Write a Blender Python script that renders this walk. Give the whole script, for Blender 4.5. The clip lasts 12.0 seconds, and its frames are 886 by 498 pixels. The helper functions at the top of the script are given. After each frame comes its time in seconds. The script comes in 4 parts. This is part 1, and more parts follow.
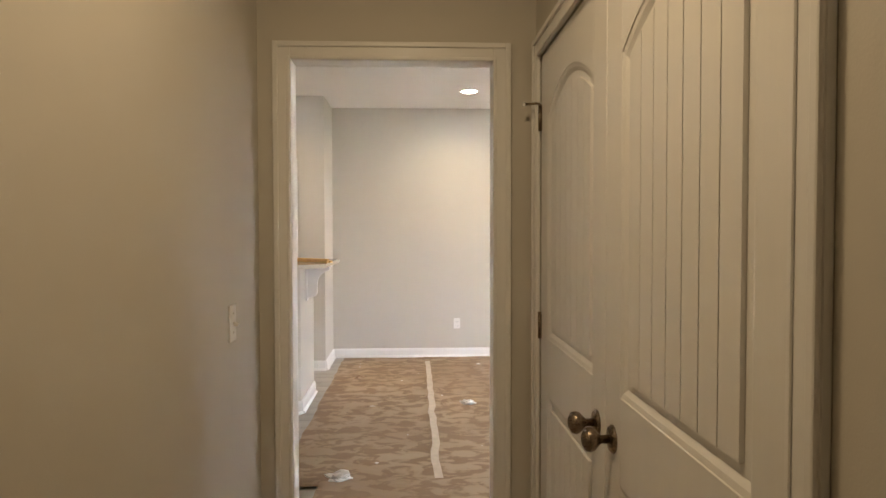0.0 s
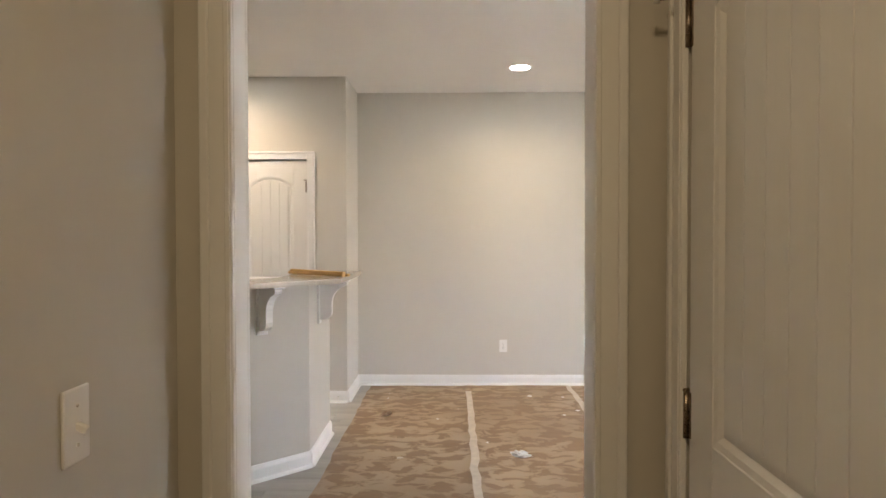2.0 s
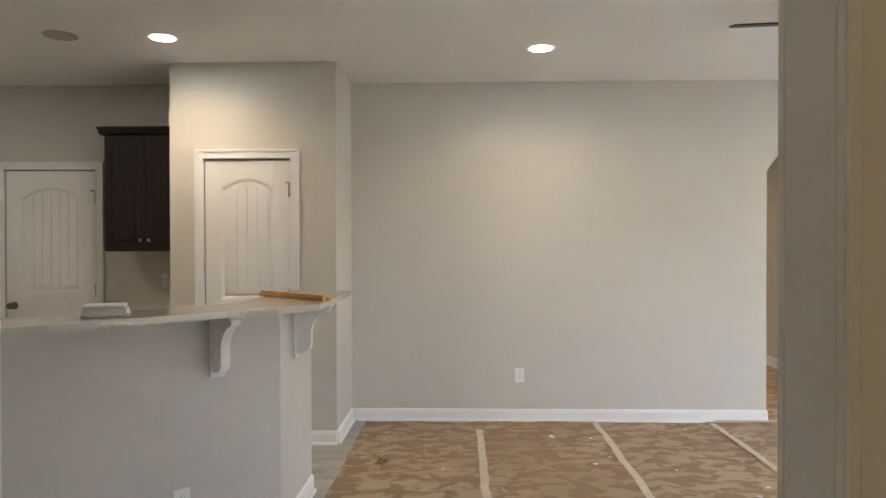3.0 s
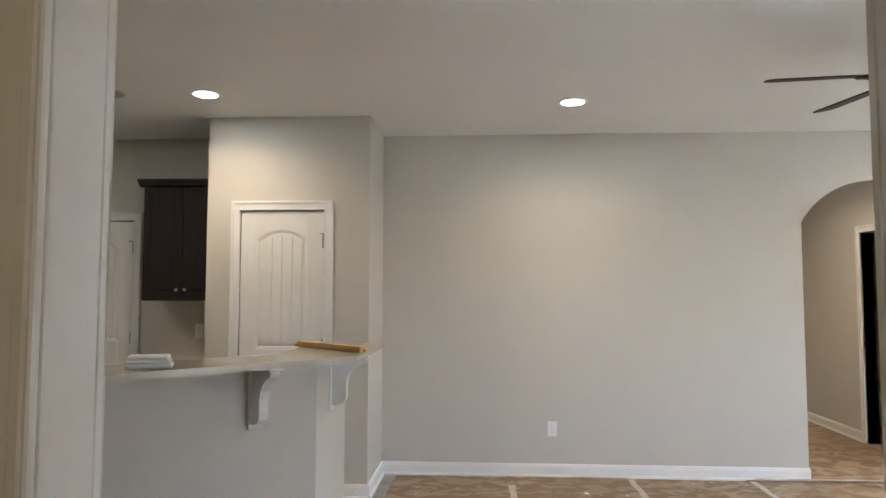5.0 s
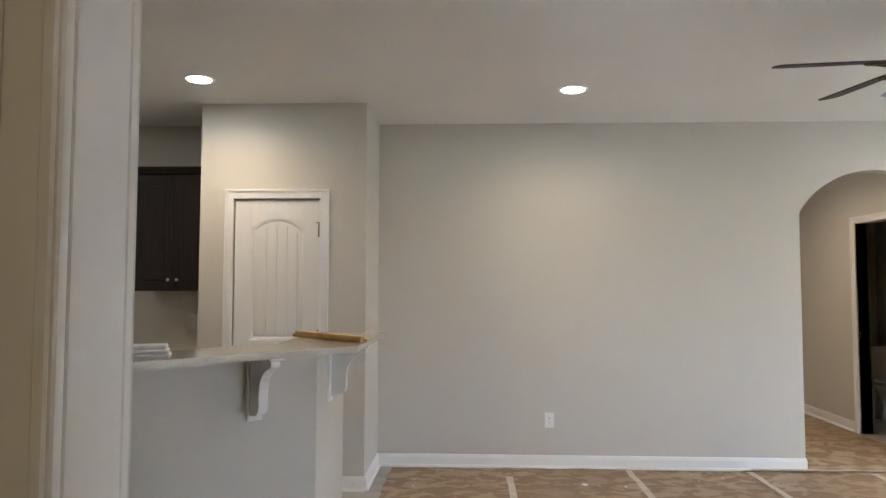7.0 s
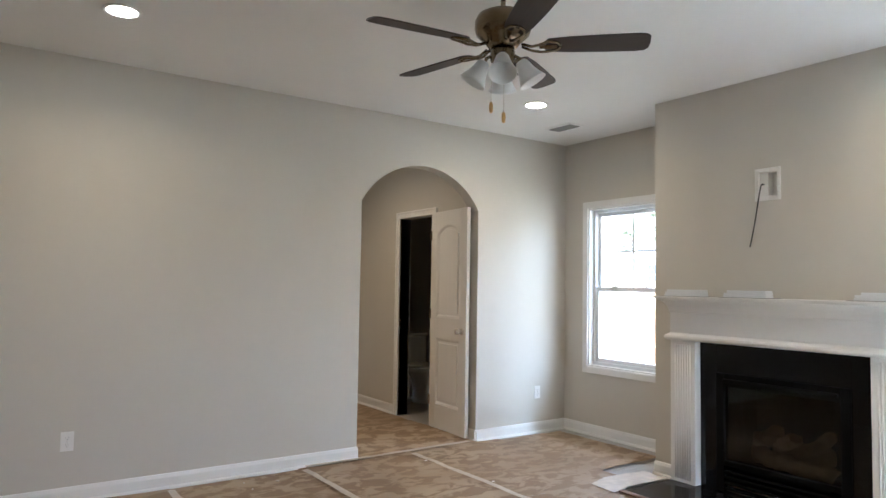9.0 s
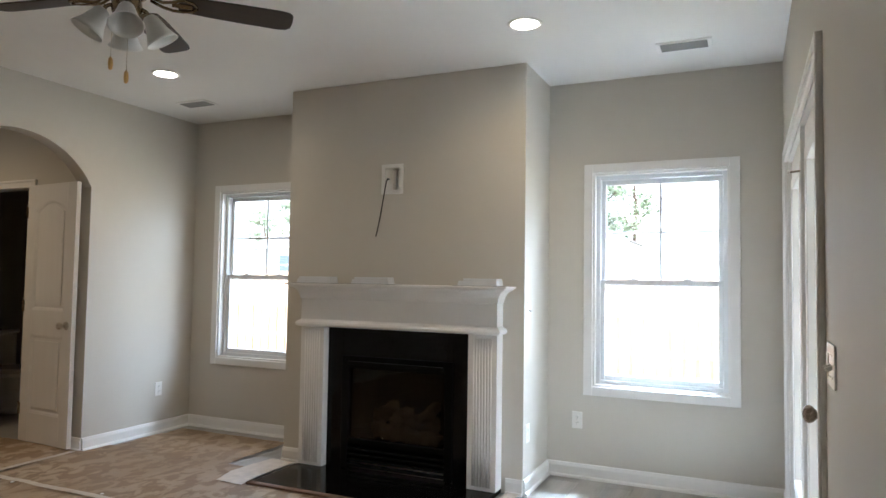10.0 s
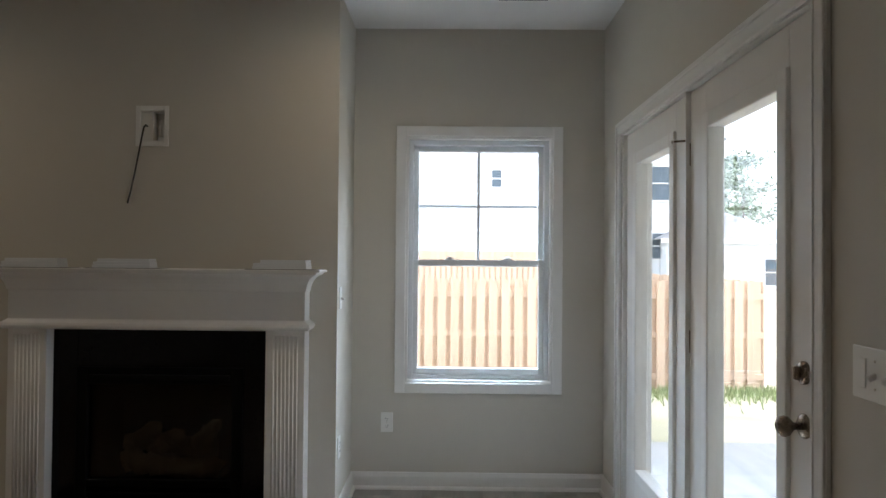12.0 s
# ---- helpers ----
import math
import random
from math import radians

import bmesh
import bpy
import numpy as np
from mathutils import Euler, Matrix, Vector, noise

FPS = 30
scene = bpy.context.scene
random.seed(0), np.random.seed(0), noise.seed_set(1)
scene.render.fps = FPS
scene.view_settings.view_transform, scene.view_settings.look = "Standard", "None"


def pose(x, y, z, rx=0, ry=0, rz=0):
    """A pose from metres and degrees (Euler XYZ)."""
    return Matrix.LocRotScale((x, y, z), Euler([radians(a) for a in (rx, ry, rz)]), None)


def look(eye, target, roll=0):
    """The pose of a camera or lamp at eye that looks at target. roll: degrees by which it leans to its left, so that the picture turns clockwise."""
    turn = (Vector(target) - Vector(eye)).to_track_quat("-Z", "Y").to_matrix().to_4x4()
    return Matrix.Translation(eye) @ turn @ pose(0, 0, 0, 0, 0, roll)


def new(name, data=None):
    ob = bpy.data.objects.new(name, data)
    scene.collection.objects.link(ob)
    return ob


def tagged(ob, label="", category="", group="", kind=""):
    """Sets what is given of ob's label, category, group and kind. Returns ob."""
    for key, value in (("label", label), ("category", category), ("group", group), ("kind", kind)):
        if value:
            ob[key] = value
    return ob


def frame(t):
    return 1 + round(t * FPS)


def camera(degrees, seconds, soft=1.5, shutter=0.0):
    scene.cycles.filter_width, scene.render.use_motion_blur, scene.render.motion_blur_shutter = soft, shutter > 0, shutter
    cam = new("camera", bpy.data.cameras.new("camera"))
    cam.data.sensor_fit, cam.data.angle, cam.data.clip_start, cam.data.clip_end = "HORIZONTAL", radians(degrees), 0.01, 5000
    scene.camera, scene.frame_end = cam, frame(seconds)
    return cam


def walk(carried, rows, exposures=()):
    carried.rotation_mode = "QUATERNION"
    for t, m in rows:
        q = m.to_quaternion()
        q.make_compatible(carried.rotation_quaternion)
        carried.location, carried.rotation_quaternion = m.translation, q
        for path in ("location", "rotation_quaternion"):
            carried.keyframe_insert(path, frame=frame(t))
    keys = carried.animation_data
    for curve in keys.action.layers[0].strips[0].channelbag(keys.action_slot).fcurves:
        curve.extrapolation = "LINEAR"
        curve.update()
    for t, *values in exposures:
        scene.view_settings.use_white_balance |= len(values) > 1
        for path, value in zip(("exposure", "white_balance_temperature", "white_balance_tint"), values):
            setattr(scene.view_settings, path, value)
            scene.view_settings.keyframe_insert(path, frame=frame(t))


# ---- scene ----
cam = camera(66.8, 12.0)
PATH = [
    (0, (1.087, 0.673, 1.42), (1.174, 2.67, 1.359), -0.1),
    (0.5, (1.078, 0.892, 1.426), (1.152, 2.89, 1.361), 0.0),
    (1, (1.14, 1.122, 1.45), (1.165, 3.121, 1.394), 0.3),
    (1.5, (1.137, 1.42, 1.425), (1.124, 3.419, 1.368), 0.3),
    (2, (1.093, 1.792, 1.414), (1.063, 3.791, 1.371), -0.1),
    (2.5, (1.104, 2.217, 1.442), (1.064, 4.216, 1.413), -0.1),
    (3, (1.086, 2.643, 1.437), (1.034, 4.643, 1.42), -0.1),
    (3.2, (1.073, 2.791, 1.449), (1.018, 4.79, 1.441), -0.1),
    (5, (1.015, 2.628, 1.454), (0.897, 4.621, 1.581), 0.1),
    (5.5, (1.042, 2.462, 1.450), (0.907, 4.455, 1.579), 0.1),
    (6, (0.992, 2.413, 1.445), (0.847, 4.404, 1.564), 0.2),
    (6.5, (0.953, 2.479, 1.436), (0.814, 4.471, 1.556), 0.2),
    (6.7, (0.946, 2.547, 1.436), (0.824, 4.54, 1.547), 0.1),
    (8.3, (0.935, 3.334, 1.385), (1.504, 5.248, 1.495), 1.1),
    (8.5, (0.972, 3.361, 1.371), (1.741, 5.204, 1.483), 0.9),
    (9, (1.054, 3.401, 1.35), (2.196, 5.039, 1.458), 0.9),
    (9.5, (1.104, 3.442, 1.35), (2.62, 4.742, 1.446), 1.0),
    (10, (1.122, 3.478, 1.324), (2.941, 4.303, 1.421), 0.9),
    (10.5, (1.125, 3.568, 1.327), (3.069, 4.03, 1.405), 0.6),
    (11, (1.262, 3.704, 1.324), (3.252, 3.903, 1.376), 0.5),
    (11.5, (1.522, 3.899, 1.343), (3.52, 3.977, 1.381), 0.4),
    (12, (1.767, 4.188, 1.355), (3.767, 4.207, 1.387), 0.5),
]
EXPOSURES = [(0, 4.85, 5750, 11), (2, 4.7, 5650, 10), (3, 4.3, 5450, 8), (5, 4.25, 5250, 8), (6.5, 4.2, 5250, 8), (8.3, 4.0, 5200, 7), (9.5, 3.62, 5350, 8), (10.5, 2.72, 5700, 8), (12, 1.95, 5700, 8)]
walk(cam, [(t, look(eye, target, roll)) for t, eye, target, roll in PATH], EXPOSURES)

# ---- world, sun, exposure ----
world = bpy.data.worlds.new("sky_world")
scene.world = world
world.use_nodes = True
wn = world.node_tree.nodes
sky = wn.new("ShaderNodeTexSky")
sky.sky_type = 'NISHITA'
sky.sun_disc = False
sky.sun_elevation = radians(58)
sky.sun_rotation = radians(200)
sky.air_density, sky.dust_density, sky.ozone_density = 1.0, 5.0, 1.0
wn["Background"].inputs["Strength"].default_value = 0.15
haze = wn.new("ShaderNodeMix")            # thin bright overcast over the clear sky
haze.data_type = 'RGBA'
haze.inputs["Factor"].default_value = 0.6
haze.inputs["B"].default_value = (6.6, 6.8, 7.0, 1)
world.node_tree.links.new(sky.outputs[0], haze.inputs["A"])
world.node_tree.links.new(haze.outputs["Result"], wn["Background"].inputs["Color"])


def lamp(name, kind, m, energy, color, **kw):
    d = bpy.data.lights.new(name, kind)
    d.energy, d.color = energy, color
    if "size" in kw:
        d.shape = 'DISK'
        d.size = kw["size"]
    if "angle" in kw:
        d.angle = radians(kw["angle"])
    if "spread" in kw:
        d.spread = radians(kw["spread"])
    ob = new(name, d)
    ob.matrix_world = m
    return ob


lamp("sun", 'SUN', look((0, 0, 10), (1.2, 3.2, 2.0)), 1.3, (1.0, 0.96, 0.90), angle=12.0)


def opening_lamp(name, eye, target, w, h, energy, spread=85):
    """A broad lamp outside a glazed opening, standing in for the bright sky."""
    ob = lamp(name, 'AREA', look(eye, target), energy, (0.78, 0.90, 1.0))
    ob.data.shape = 'RECTANGLE'
    ob.data.size, ob.data.size_y = w, h
    ob.data.spread = radians(spread)


opening_lamp("window_sky_lamp", (7.1, 4.0, 3.35), (4.6, 4.3, 1.0), 2.2, 1.4, 120)
# low lamp off to one side, added to brighten the north wall
opening_lamp("window_sky_lamp", (7.3, 5.5, 1.9), (4.9, 8.0, 1.5), 1.5, 1.8, 2.6, 150)
opening_lamp("patio_sky_lamp", (4.4, 1.9, 3.5), (4.2, 4.8, 0.8), 2.4, 1.3, 170)
WARM = (1.0, 0.66, 0.34)


# ---- materials ----
def mat(name, color, rough=0.5, metal=0.0, var=0.06, scale=6.0, bump=0.0, bump_scale=200.0, spread=None, rnd=0.0, coat=0.0, spec=0.5, stretch=(1, 1, 1)):
    """A painted, wooden or metal surface: colour varied at two scales, fine relief, roughness varied."""
    m = bpy.data.materials.new(name)
    m.use_nodes = True
    n, l = m.node_tree.nodes, m.node_tree.links
    b = n["Principled BSDF"]
    b.inputs["Metallic"].default_value = metal
    b.inputs["Coat Weight"].default_value = coat
    b.inputs["Specular IOR Level"].default_value = spec
    tc = n.new("ShaderNodeTexCoord")
    mp = n.new("ShaderNodeMapping")
    mp.inputs["Scale"].default_value = stretch
    l.new(tc.outputs["Object"], mp.inputs["Vector"])
    big = n.new("ShaderNodeTexNoise")
    big.inputs["Scale"].default_value = scale
    big.inputs["Detail"].default_value = 6
    l.new(mp.outputs[0], big.inputs["Vector"])
    small = n.new("ShaderNodeTexNoise")
    small.inputs["Scale"].default_value = scale * 9
    small.inputs["Detail"].default_value = 4
    l.new(mp.outputs[0], small.inputs["Vector"])
    add = n.new("ShaderNodeMath")
    add.operation = 'MULTIPLY_ADD'
    add.inputs[1].default_value = 0.45
    l.new(small.outputs[0], add.inputs[0])
    l.new(big.outputs[0], add.inputs[2])
    last = add.outputs[0]
    if rnd:
        oi = n.new("ShaderNodeObjectInfo")
        ma = n.new("ShaderNodeMath")
        ma.operation = 'MULTIPLY_ADD'
        ma.inputs[1].default_value = rnd
        l.new(oi.outputs["Random"], ma.inputs[0])
        l.new(last, ma.inputs[2])
        last = ma.outputs[0]
    mid = 0.72 + rnd / 2
    mr = n.new("ShaderNodeMapRange")
    mr.inputs["From Min"].default_value = mid - 0.35 - rnd / 2
    mr.inputs["From Max"].default_value = mid + 0.35 + rnd / 2
    l.new(last, mr.inputs["Value"])
    mix = n.new("ShaderNodeMix")
    mix.data_type = 'RGBA'
    lo = spread[0] if spread else tuple(c * (1 - var) for c in color)
    hi = spread[1] if spread else tuple(min(1, c * (1 + var)) for c in color)
    mix.inputs["A"].default_value = (*lo, 1)
    mix.inputs["B"].default_value = (*hi, 1)
    l.new(mr.outputs[0], mix.inputs["Factor"])
    l.new(mix.outputs["Result"], b.inputs["Base Color"])
    rr = n.new("ShaderNodeMapRange")
    rr.inputs["To Min"].default_value = max(0.02, rough - 0.07)
    rr.inputs["To Max"].default_value = min(1, rough + 0.07)
    l.new(small.outputs[0], rr.inputs["Value"])
    l.new(rr.outputs[0], b.inputs["Roughness"])
    if bump:
        tex = n.new("ShaderNodeTexNoise")
        tex.inputs["Scale"].default_value = bump_scale
        tex.inputs["Detail"].default_value = 3
        l.new(mp.outputs[0], tex.inputs["Vector"])
        bp = n.new("ShaderNodeBump")
        bp.inputs["Strength"].default_value = bump
        bp.inputs["Distance"].default_value = 0.002
        l.new(tex.outputs[0], bp.inputs["Height"])
        l.new(bp.outputs[0], b.inputs["Normal"])
    return m


def glow(name, color, strength):
    m = bpy.data.materials.new(name)
    m.use_nodes = True
    b = m.node_tree.nodes["Principled BSDF"]
    b.inputs["Base Color"].default_value = (0.8, 0.8, 0.8, 1)
    b.inputs["Emission Color"].default_value = (*color, 1)
    b.inputs["Emission Strength"].default_value = strength
    return m


def glass(name, tint=(1, 1, 1), rough=0.0):
    """Thin window glass: clear, with a mirror sheen by the angle."""
    m = bpy.data.materials.new(name)
    m.use_nodes = True
    n, l = m.node_tree.nodes, m.node_tree.links
    n.remove(n["Principled BSDF"])
    tr = n.new("ShaderNodeBsdfTransparent")
    tr.inputs[0].default_value = (*tint, 1)
    gl = n.new("ShaderNodeBsdfGlossy")
    gl.inputs["Roughness"].default_value = rough
    fr = n.new("ShaderNodeLayerWeight")
    pw = n.new("ShaderNodeMath")
    pw.operation = 'POWER'
    pw.inputs[1].default_value = 4.0
    l.new(fr.outputs["Facing"], pw.inputs[0])
    sc = n.new("ShaderNodeMath")
    sc.operation = 'MULTIPLY_ADD'
    sc.inputs[1].default_value = 0.55
    sc.inputs[2].default_value = 0.03
    l.new(pw.outputs[0], sc.inputs[0])
    mx = n.new("ShaderNodeMixShader")
    l.new(sc.outputs[0], mx.inputs[0])
    l.new(tr.outputs[0], mx.inputs[1])
    l.new(gl.outputs[0], mx.inputs[2])
    l.new(mx.outputs[0], n["Material Output"].inputs["Surface"])
    return m


PAINT = mat("beige_wall_paint", (0.592, 0.562, 0.500), 0.62, var=0.025, scale=1.5, bump=0.12, bump_scale=260)
CEIL = mat("white_ceiling_paint", (0.80, 0.79, 0.765), 0.85, var=0.02, scale=2, bump=0.15, bump_scale=180)
TRIM = mat("white_semigloss_trim", (0.80, 0.79, 0.77), 0.35, var=0.03, scale=3, bump=0.05, bump_scale=90)
DOORP = mat("white_door_paint", (0.78, 0.765, 0.735), 0.42, var=0.03, scale=3, bump=0.10, bump_scale=60, stretch=(6, 6, 0.5))
VINYLW = mat("white_window_vinyl", (0.78, 0.80, 0.82), 0.35, var=0.03, scale=5)
PLASTIC = mat("white_plastic", (0.82, 0.81, 0.78), 0.35, var=0.02, scale=8)
DARKP = mat("dark_slot", (0.03, 0.03, 0.03), 0.6, var=0.1)
NICKEL = mat("aged_bronze_nickel", (0.25, 0.20, 0.15), 0.28, metal=1.0, var=0.25, scale=40)
PEWTER = mat("antique_pewter_metal", (0.22, 0.17, 0.11), 0.25, metal=1.0, var=0.25, scale=25)
SATIN = mat("satin_nickel", (0.62, 0.58, 0.52), 0.28, metal=1.0, var=0.1, scale=40)
QUARTZ = mat("speckled_cream_quartz", (0.62, 0.57, 0.48), 0.12, var=0.16, scale=160, bump=0.0)
DARKWOOD = mat("espresso_cabinet_wood", (0.016, 0.012, 0.012), 0.38, var=0.3, scale=5, bump=0.1, bump_scale=60, stretch=(6, 6, 0.6))
BLACKSTONE = mat("polished_black_granite", (0.005, 0.005, 0.006), 0.12, var=0.4, scale=120, spec=0.22)
BLACKMETAL = mat("black_firebox_steel", (0.004, 0.004, 0.004), 0.7, var=0.2, scale=20, spec=0.08)
LOG = mat("ceramic_log", (0.42, 0.28, 0.15), 0.9, var=0.5, scale=18, bump=0.8, bump_scale=40)
BLADE = mat("dark_walnut_blade", (0.030, 0.017, 0.012), 0.6, var=0.35, scale=7, stretch=(1, 10, 10))
FROST = mat("frosted_white_glass", (0.80, 0.81, 0.80), 0.35, var=0.04, scale=8)
CORD = mat("black_cable_rubber", (0.02, 0.02, 0.02), 0.5, var=0.1)
STICK = mat("raw_pine_stick", (0.74, 0.47, 0.17), 0.55, var=0.2, scale=14, stretch=(1, 12, 12))
STICKB = mat("brown_card_strip", (0.19, 0.12, 0.085), 0.7, var=0.2, scale=9)
CLOTH = mat("white_paper_towel", (0.82, 0.81, 0.79), 0.9, var=0.04, scale=20, bump=0.6, bump_scale=70)
TAPE = mat("translucent_masking_tape", (0.56, 0.49, 0.41), 0.35, var=0.22, scale=16, bump=0.4, bump_scale=40)
PORC = mat("white_porcelain", (0.80, 0.79, 0.76), 0.12, var=0.02)
FENCEW = mat("raw_pine_fence_board", (0.62, 0.455, 0.325), 0.8, var=0.16, scale=5, bump=0.5, bump_scale=40, rnd=0.35, stretch=(6, 6, 0.5))
SIDING = mat("white_vinyl_siding", (0.74, 0.75, 0.76), 0.6, var=0.04, scale=1)
SIDINGG = mat("grey_vinyl_siding", (0.42, 0.45, 0.48), 0.6, var=0.08, scale=1)
ROOFM = mat("grey_asphalt_shingle", (0.20, 0.20, 0.21), 0.9, var=0.3, scale=3, bump=0.5, bump_scale=12)
BRICKM = mat("red_brick_house_base", (0.26, 0.13, 0.09), 0.85, var=0.3, scale=8)
WINDARK = mat("dark_window_glass", (0.10, 0.13, 0.16), 0.1, var=0.2)
BARK = mat("pine_bark", (0.12, 0.08, 0.055), 0.9, var=0.35, scale=9, bump=0.8, bump_scale=30, stretch=(3, 3, 0.6))
LEAF = mat("tree_leaf", (0.17, 0.21, 0.12), 0.6, var=0.4, scale=2)
RUBBER = mat("white_rubber", (0.75, 0.74, 0.70), 0.6, var=0.05)
THRESH = mat("aluminium_threshold", (0.5, 0.5, 0.48), 0.35, metal=1.0, var=0.1)
GRILLE = mat("grey_metal_louvre", (0.26, 0.26, 0.25), 0.5, var=0.1)
PANE = glass("clear_window_glass")
FIREGLASS = glass("smoked_fire_glass", (0.5, 0.5, 0.5))
LIGHTDISC = glow("lit_lamp_lens", (1.0, 0.88, 0.70), 6.0)


def paper_material():
    """Brown builder's paper: scuffed lighter patches, dark damp blotches, fine fibre."""
    m = mat("brown_builders_paper", (0.25, 0.168, 0.098), 0.62, var=0.12, scale=3, bump=0.0)
    n, l = m.node_tree.nodes, m.node_tree.links
    b = n["Principled BSDF"]
    base = b.inputs["Base Color"].links[0].from_socket
    tc = n.new("ShaderNodeTexCoord")
    mp = n.new("ShaderNodeMapping")
    mp.inputs["Scale"].default_value = (0.8, 1.2, 1)
    l.new(tc.outputs["Object"], mp.inputs["Vector"])
    patch = n.new("ShaderNodeTexNoise")
    patch.inputs["Scale"].default_value = 8.0
    patch.inputs["Detail"].default_value = 3.5
    patch.inputs["Roughness"].default_value = 0.55
    patch.inputs["Distortion"].default_value = 0.7
    l.new(mp.outputs[0], patch.inputs["Vector"])
    ramp = n.new("ShaderNodeValToRGB")
    ramp.color_ramp.elements[0].position = 0.465
    ramp.color_ramp.elements[1].position = 0.535
    l.new(patch.outputs[0], ramp.inputs[0])
    zone = n.new("ShaderNodeTexNoise")
    zone.inputs["Scale"].default_value = 0.9
    zone.inputs["Detail"].default_value = 2
    l.new(tc.outputs["Object"], zone.inputs["Vector"])
    zr = n.new("ShaderNodeMapRange")
    zr.inputs["From Min"].default_value = 0.35
    zr.inputs["From Max"].default_value = 0.6
    zr.inputs["To Min"].default_value = 0.35
    zr.inputs["To Max"].default_value = 0.85
    l.new(zone.outputs[0], zr.inputs["Value"])
    k = n.new("ShaderNodeMath")
    k.operation = 'MULTIPLY'
    l.new(ramp.outputs[0], k.inputs[0])
    l.new(zr.outputs[0], k.inputs[1])
    mix = n.new("ShaderNodeMix")
    mix.data_type = 'RGBA'
    l.new(k.outputs[0], mix.inputs["Factor"])
    l.new(base, mix.inputs["A"])
    mix.inputs["B"].default_value = (0.44, 0.34, 0.23, 1)
    l.new(mix.outputs["Result"], b.inputs["Base Color"])
    wr = n.new("ShaderNodeTexNoise")
    wr.inputs["Scale"].default_value = 5
    wr.inputs["Detail"].default_value = 5
    l.new(tc.outputs["Object"], wr.inputs["Vector"])
    bp = n.new("ShaderNodeBump")
    bp.inputs["Strength"].default_value = 0.5
    bp.inputs["Distance"].default_value = 0.02
    l.new(wr.outputs[0], bp.inputs["Height"])
    l.new(bp.outputs[0], b.inputs["Normal"])
    return m


PAPER = paper_material()
PLANK = mat("dusty_grey_vinyl_plank", (0.36, 0.34, 0.31), 0.42, scale=2.2, spread=((0.22, 0.21, 0.19), (0.50, 0.48, 0.45)), rnd=0.25, stretch=(0.5, 5, 5), bump=0.1, bump_scale=40)


def ground_material():
    m = mat("sand_and_grass", (0.4, 0.35, 0.28), 0.95, scale=1.2, spread=((0.20, 0.20, 0.11), (0.48, 0.42, 0.34)), bump=0.8, bump_scale=30)
    return m


SOIL = ground_material()


# ---- builders ----
def bx(bm, x0, x1, y0, y1, z0, z1, bevel=0.0, seg=1):
    """A box from corner to corner, with rounded edges where bevel is given."""
    r = bmesh.ops.create_cube(bm, size=1.0)
    vs = r["verts"]
    for v in vs:
        v.co = Vector(((x0 + x1) / 2 + v.co.x * (x1 - x0), (y0 + y1) / 2 + v.co.y * (y1 - y0), (z0 + z1) / 2 + v.co.z * (z1 - z0)))
    if bevel:
        es = {e for v in vs for e in v.link_edges}
        bmesh.ops.bevel(bm, geom=list(es), offset=bevel, segments=seg, affect='EDGES', profile=0.5)
    return bm


def box(x0, x1, y0, y1, z0, z1, bevel=0.0, seg=1):
    return bx(bmesh.new(), x0, x1, y0, y1, z0, z1, bevel, seg)


def prism(bm, pts, place, depth0, depth1):
    """An outline of (a, b) pairs pushed from depth0 to depth1; place(a, b, d) gives the point."""
    lo = [bm.verts.new(place(a, b, depth0)) for a, b in pts]
    hi = [bm.verts.new(place(a, b, depth1)) for a, b in pts]
    n = len(pts)
    fs = [bm.faces.new(lo), bm.faces.new(hi[::-1])]
    for i in range(n):
        fs.append(bm.faces.new((lo[i], hi[i], hi[(i + 1) % n], lo[(i + 1) % n])))
    bmesh.ops.recalc_face_normals(bm, faces=fs)
    return bm


XZ = lambda a, b, d: (a, d, b)
XY = lambda a, b, d: (a, b, d)
YZ = lambda a, b, d: (d, a, b)


def lathe(bm, profile, centre=(0, 0, 0), steps=20, axis='Z', caps=True):
    """Turns (radius, height) pairs about an axis through centre."""
    rings = []
    for r, h in profile:
        ring = []
        for i in range(steps):
            a = 2 * math.pi * i / steps
            u, v = r * math.cos(a), r * math.sin(a)
            p = {'Z': (u, v, h), 'Y': (u, h, v), 'X': (h, u, v)}[axis]
            ring.append(bm.verts.new(Vector(centre) + Vector(p)))
        rings.append(ring)
    fs = []
    for a, b in zip(rings, rings[1:]):
        for i in range(steps):
            fs.append(bm.faces.new((a[i], a[(i + 1) % steps], b[(i + 1) % steps], b[i])))
    if caps:
        fs += [bm.faces.new(rings[0]), bm.faces.new(rings[-1])]
    bmesh.ops.recalc_face_normals(bm, faces=fs)
    for f in fs:
        f.smooth = len(f.verts) == 4
    return bm


def tube(bm, pts, radius, steps=8):
    """A round rod along a line of points."""
    pts = [Vector(p) for p in pts]
    rings = []
    for i, p in enumerate(pts):
        d = (pts[min(i + 1, len(pts) - 1)] - pts[max(i - 1, 0)]).normalized()
        u = d.orthogonal().normalized() if not rings else (rings_u - d * rings_u.dot(d)).normalized()
        rings_u = u
        w = d.cross(u)
        rings.append([bm.verts.new(p + radius * (math.cos(2 * math.pi * k / steps) * u + math.sin(2 * math.pi * k / steps) * w)) for k in range(steps)])
    fs = []
    for a, b in zip(rings, rings[1:]):
        for k in range(steps):
            fs.append(bm.faces.new((a[k], a[(k + 1) % steps], b[(k + 1) % steps], b[k])))
    fs += [bm.faces.new(rings[0]), bm.faces.new(rings[-1])]
    bmesh.ops.recalc_face_normals(bm, faces=fs)
    for f in fs:
        f.smooth = len(f.verts) == 4
    return bm


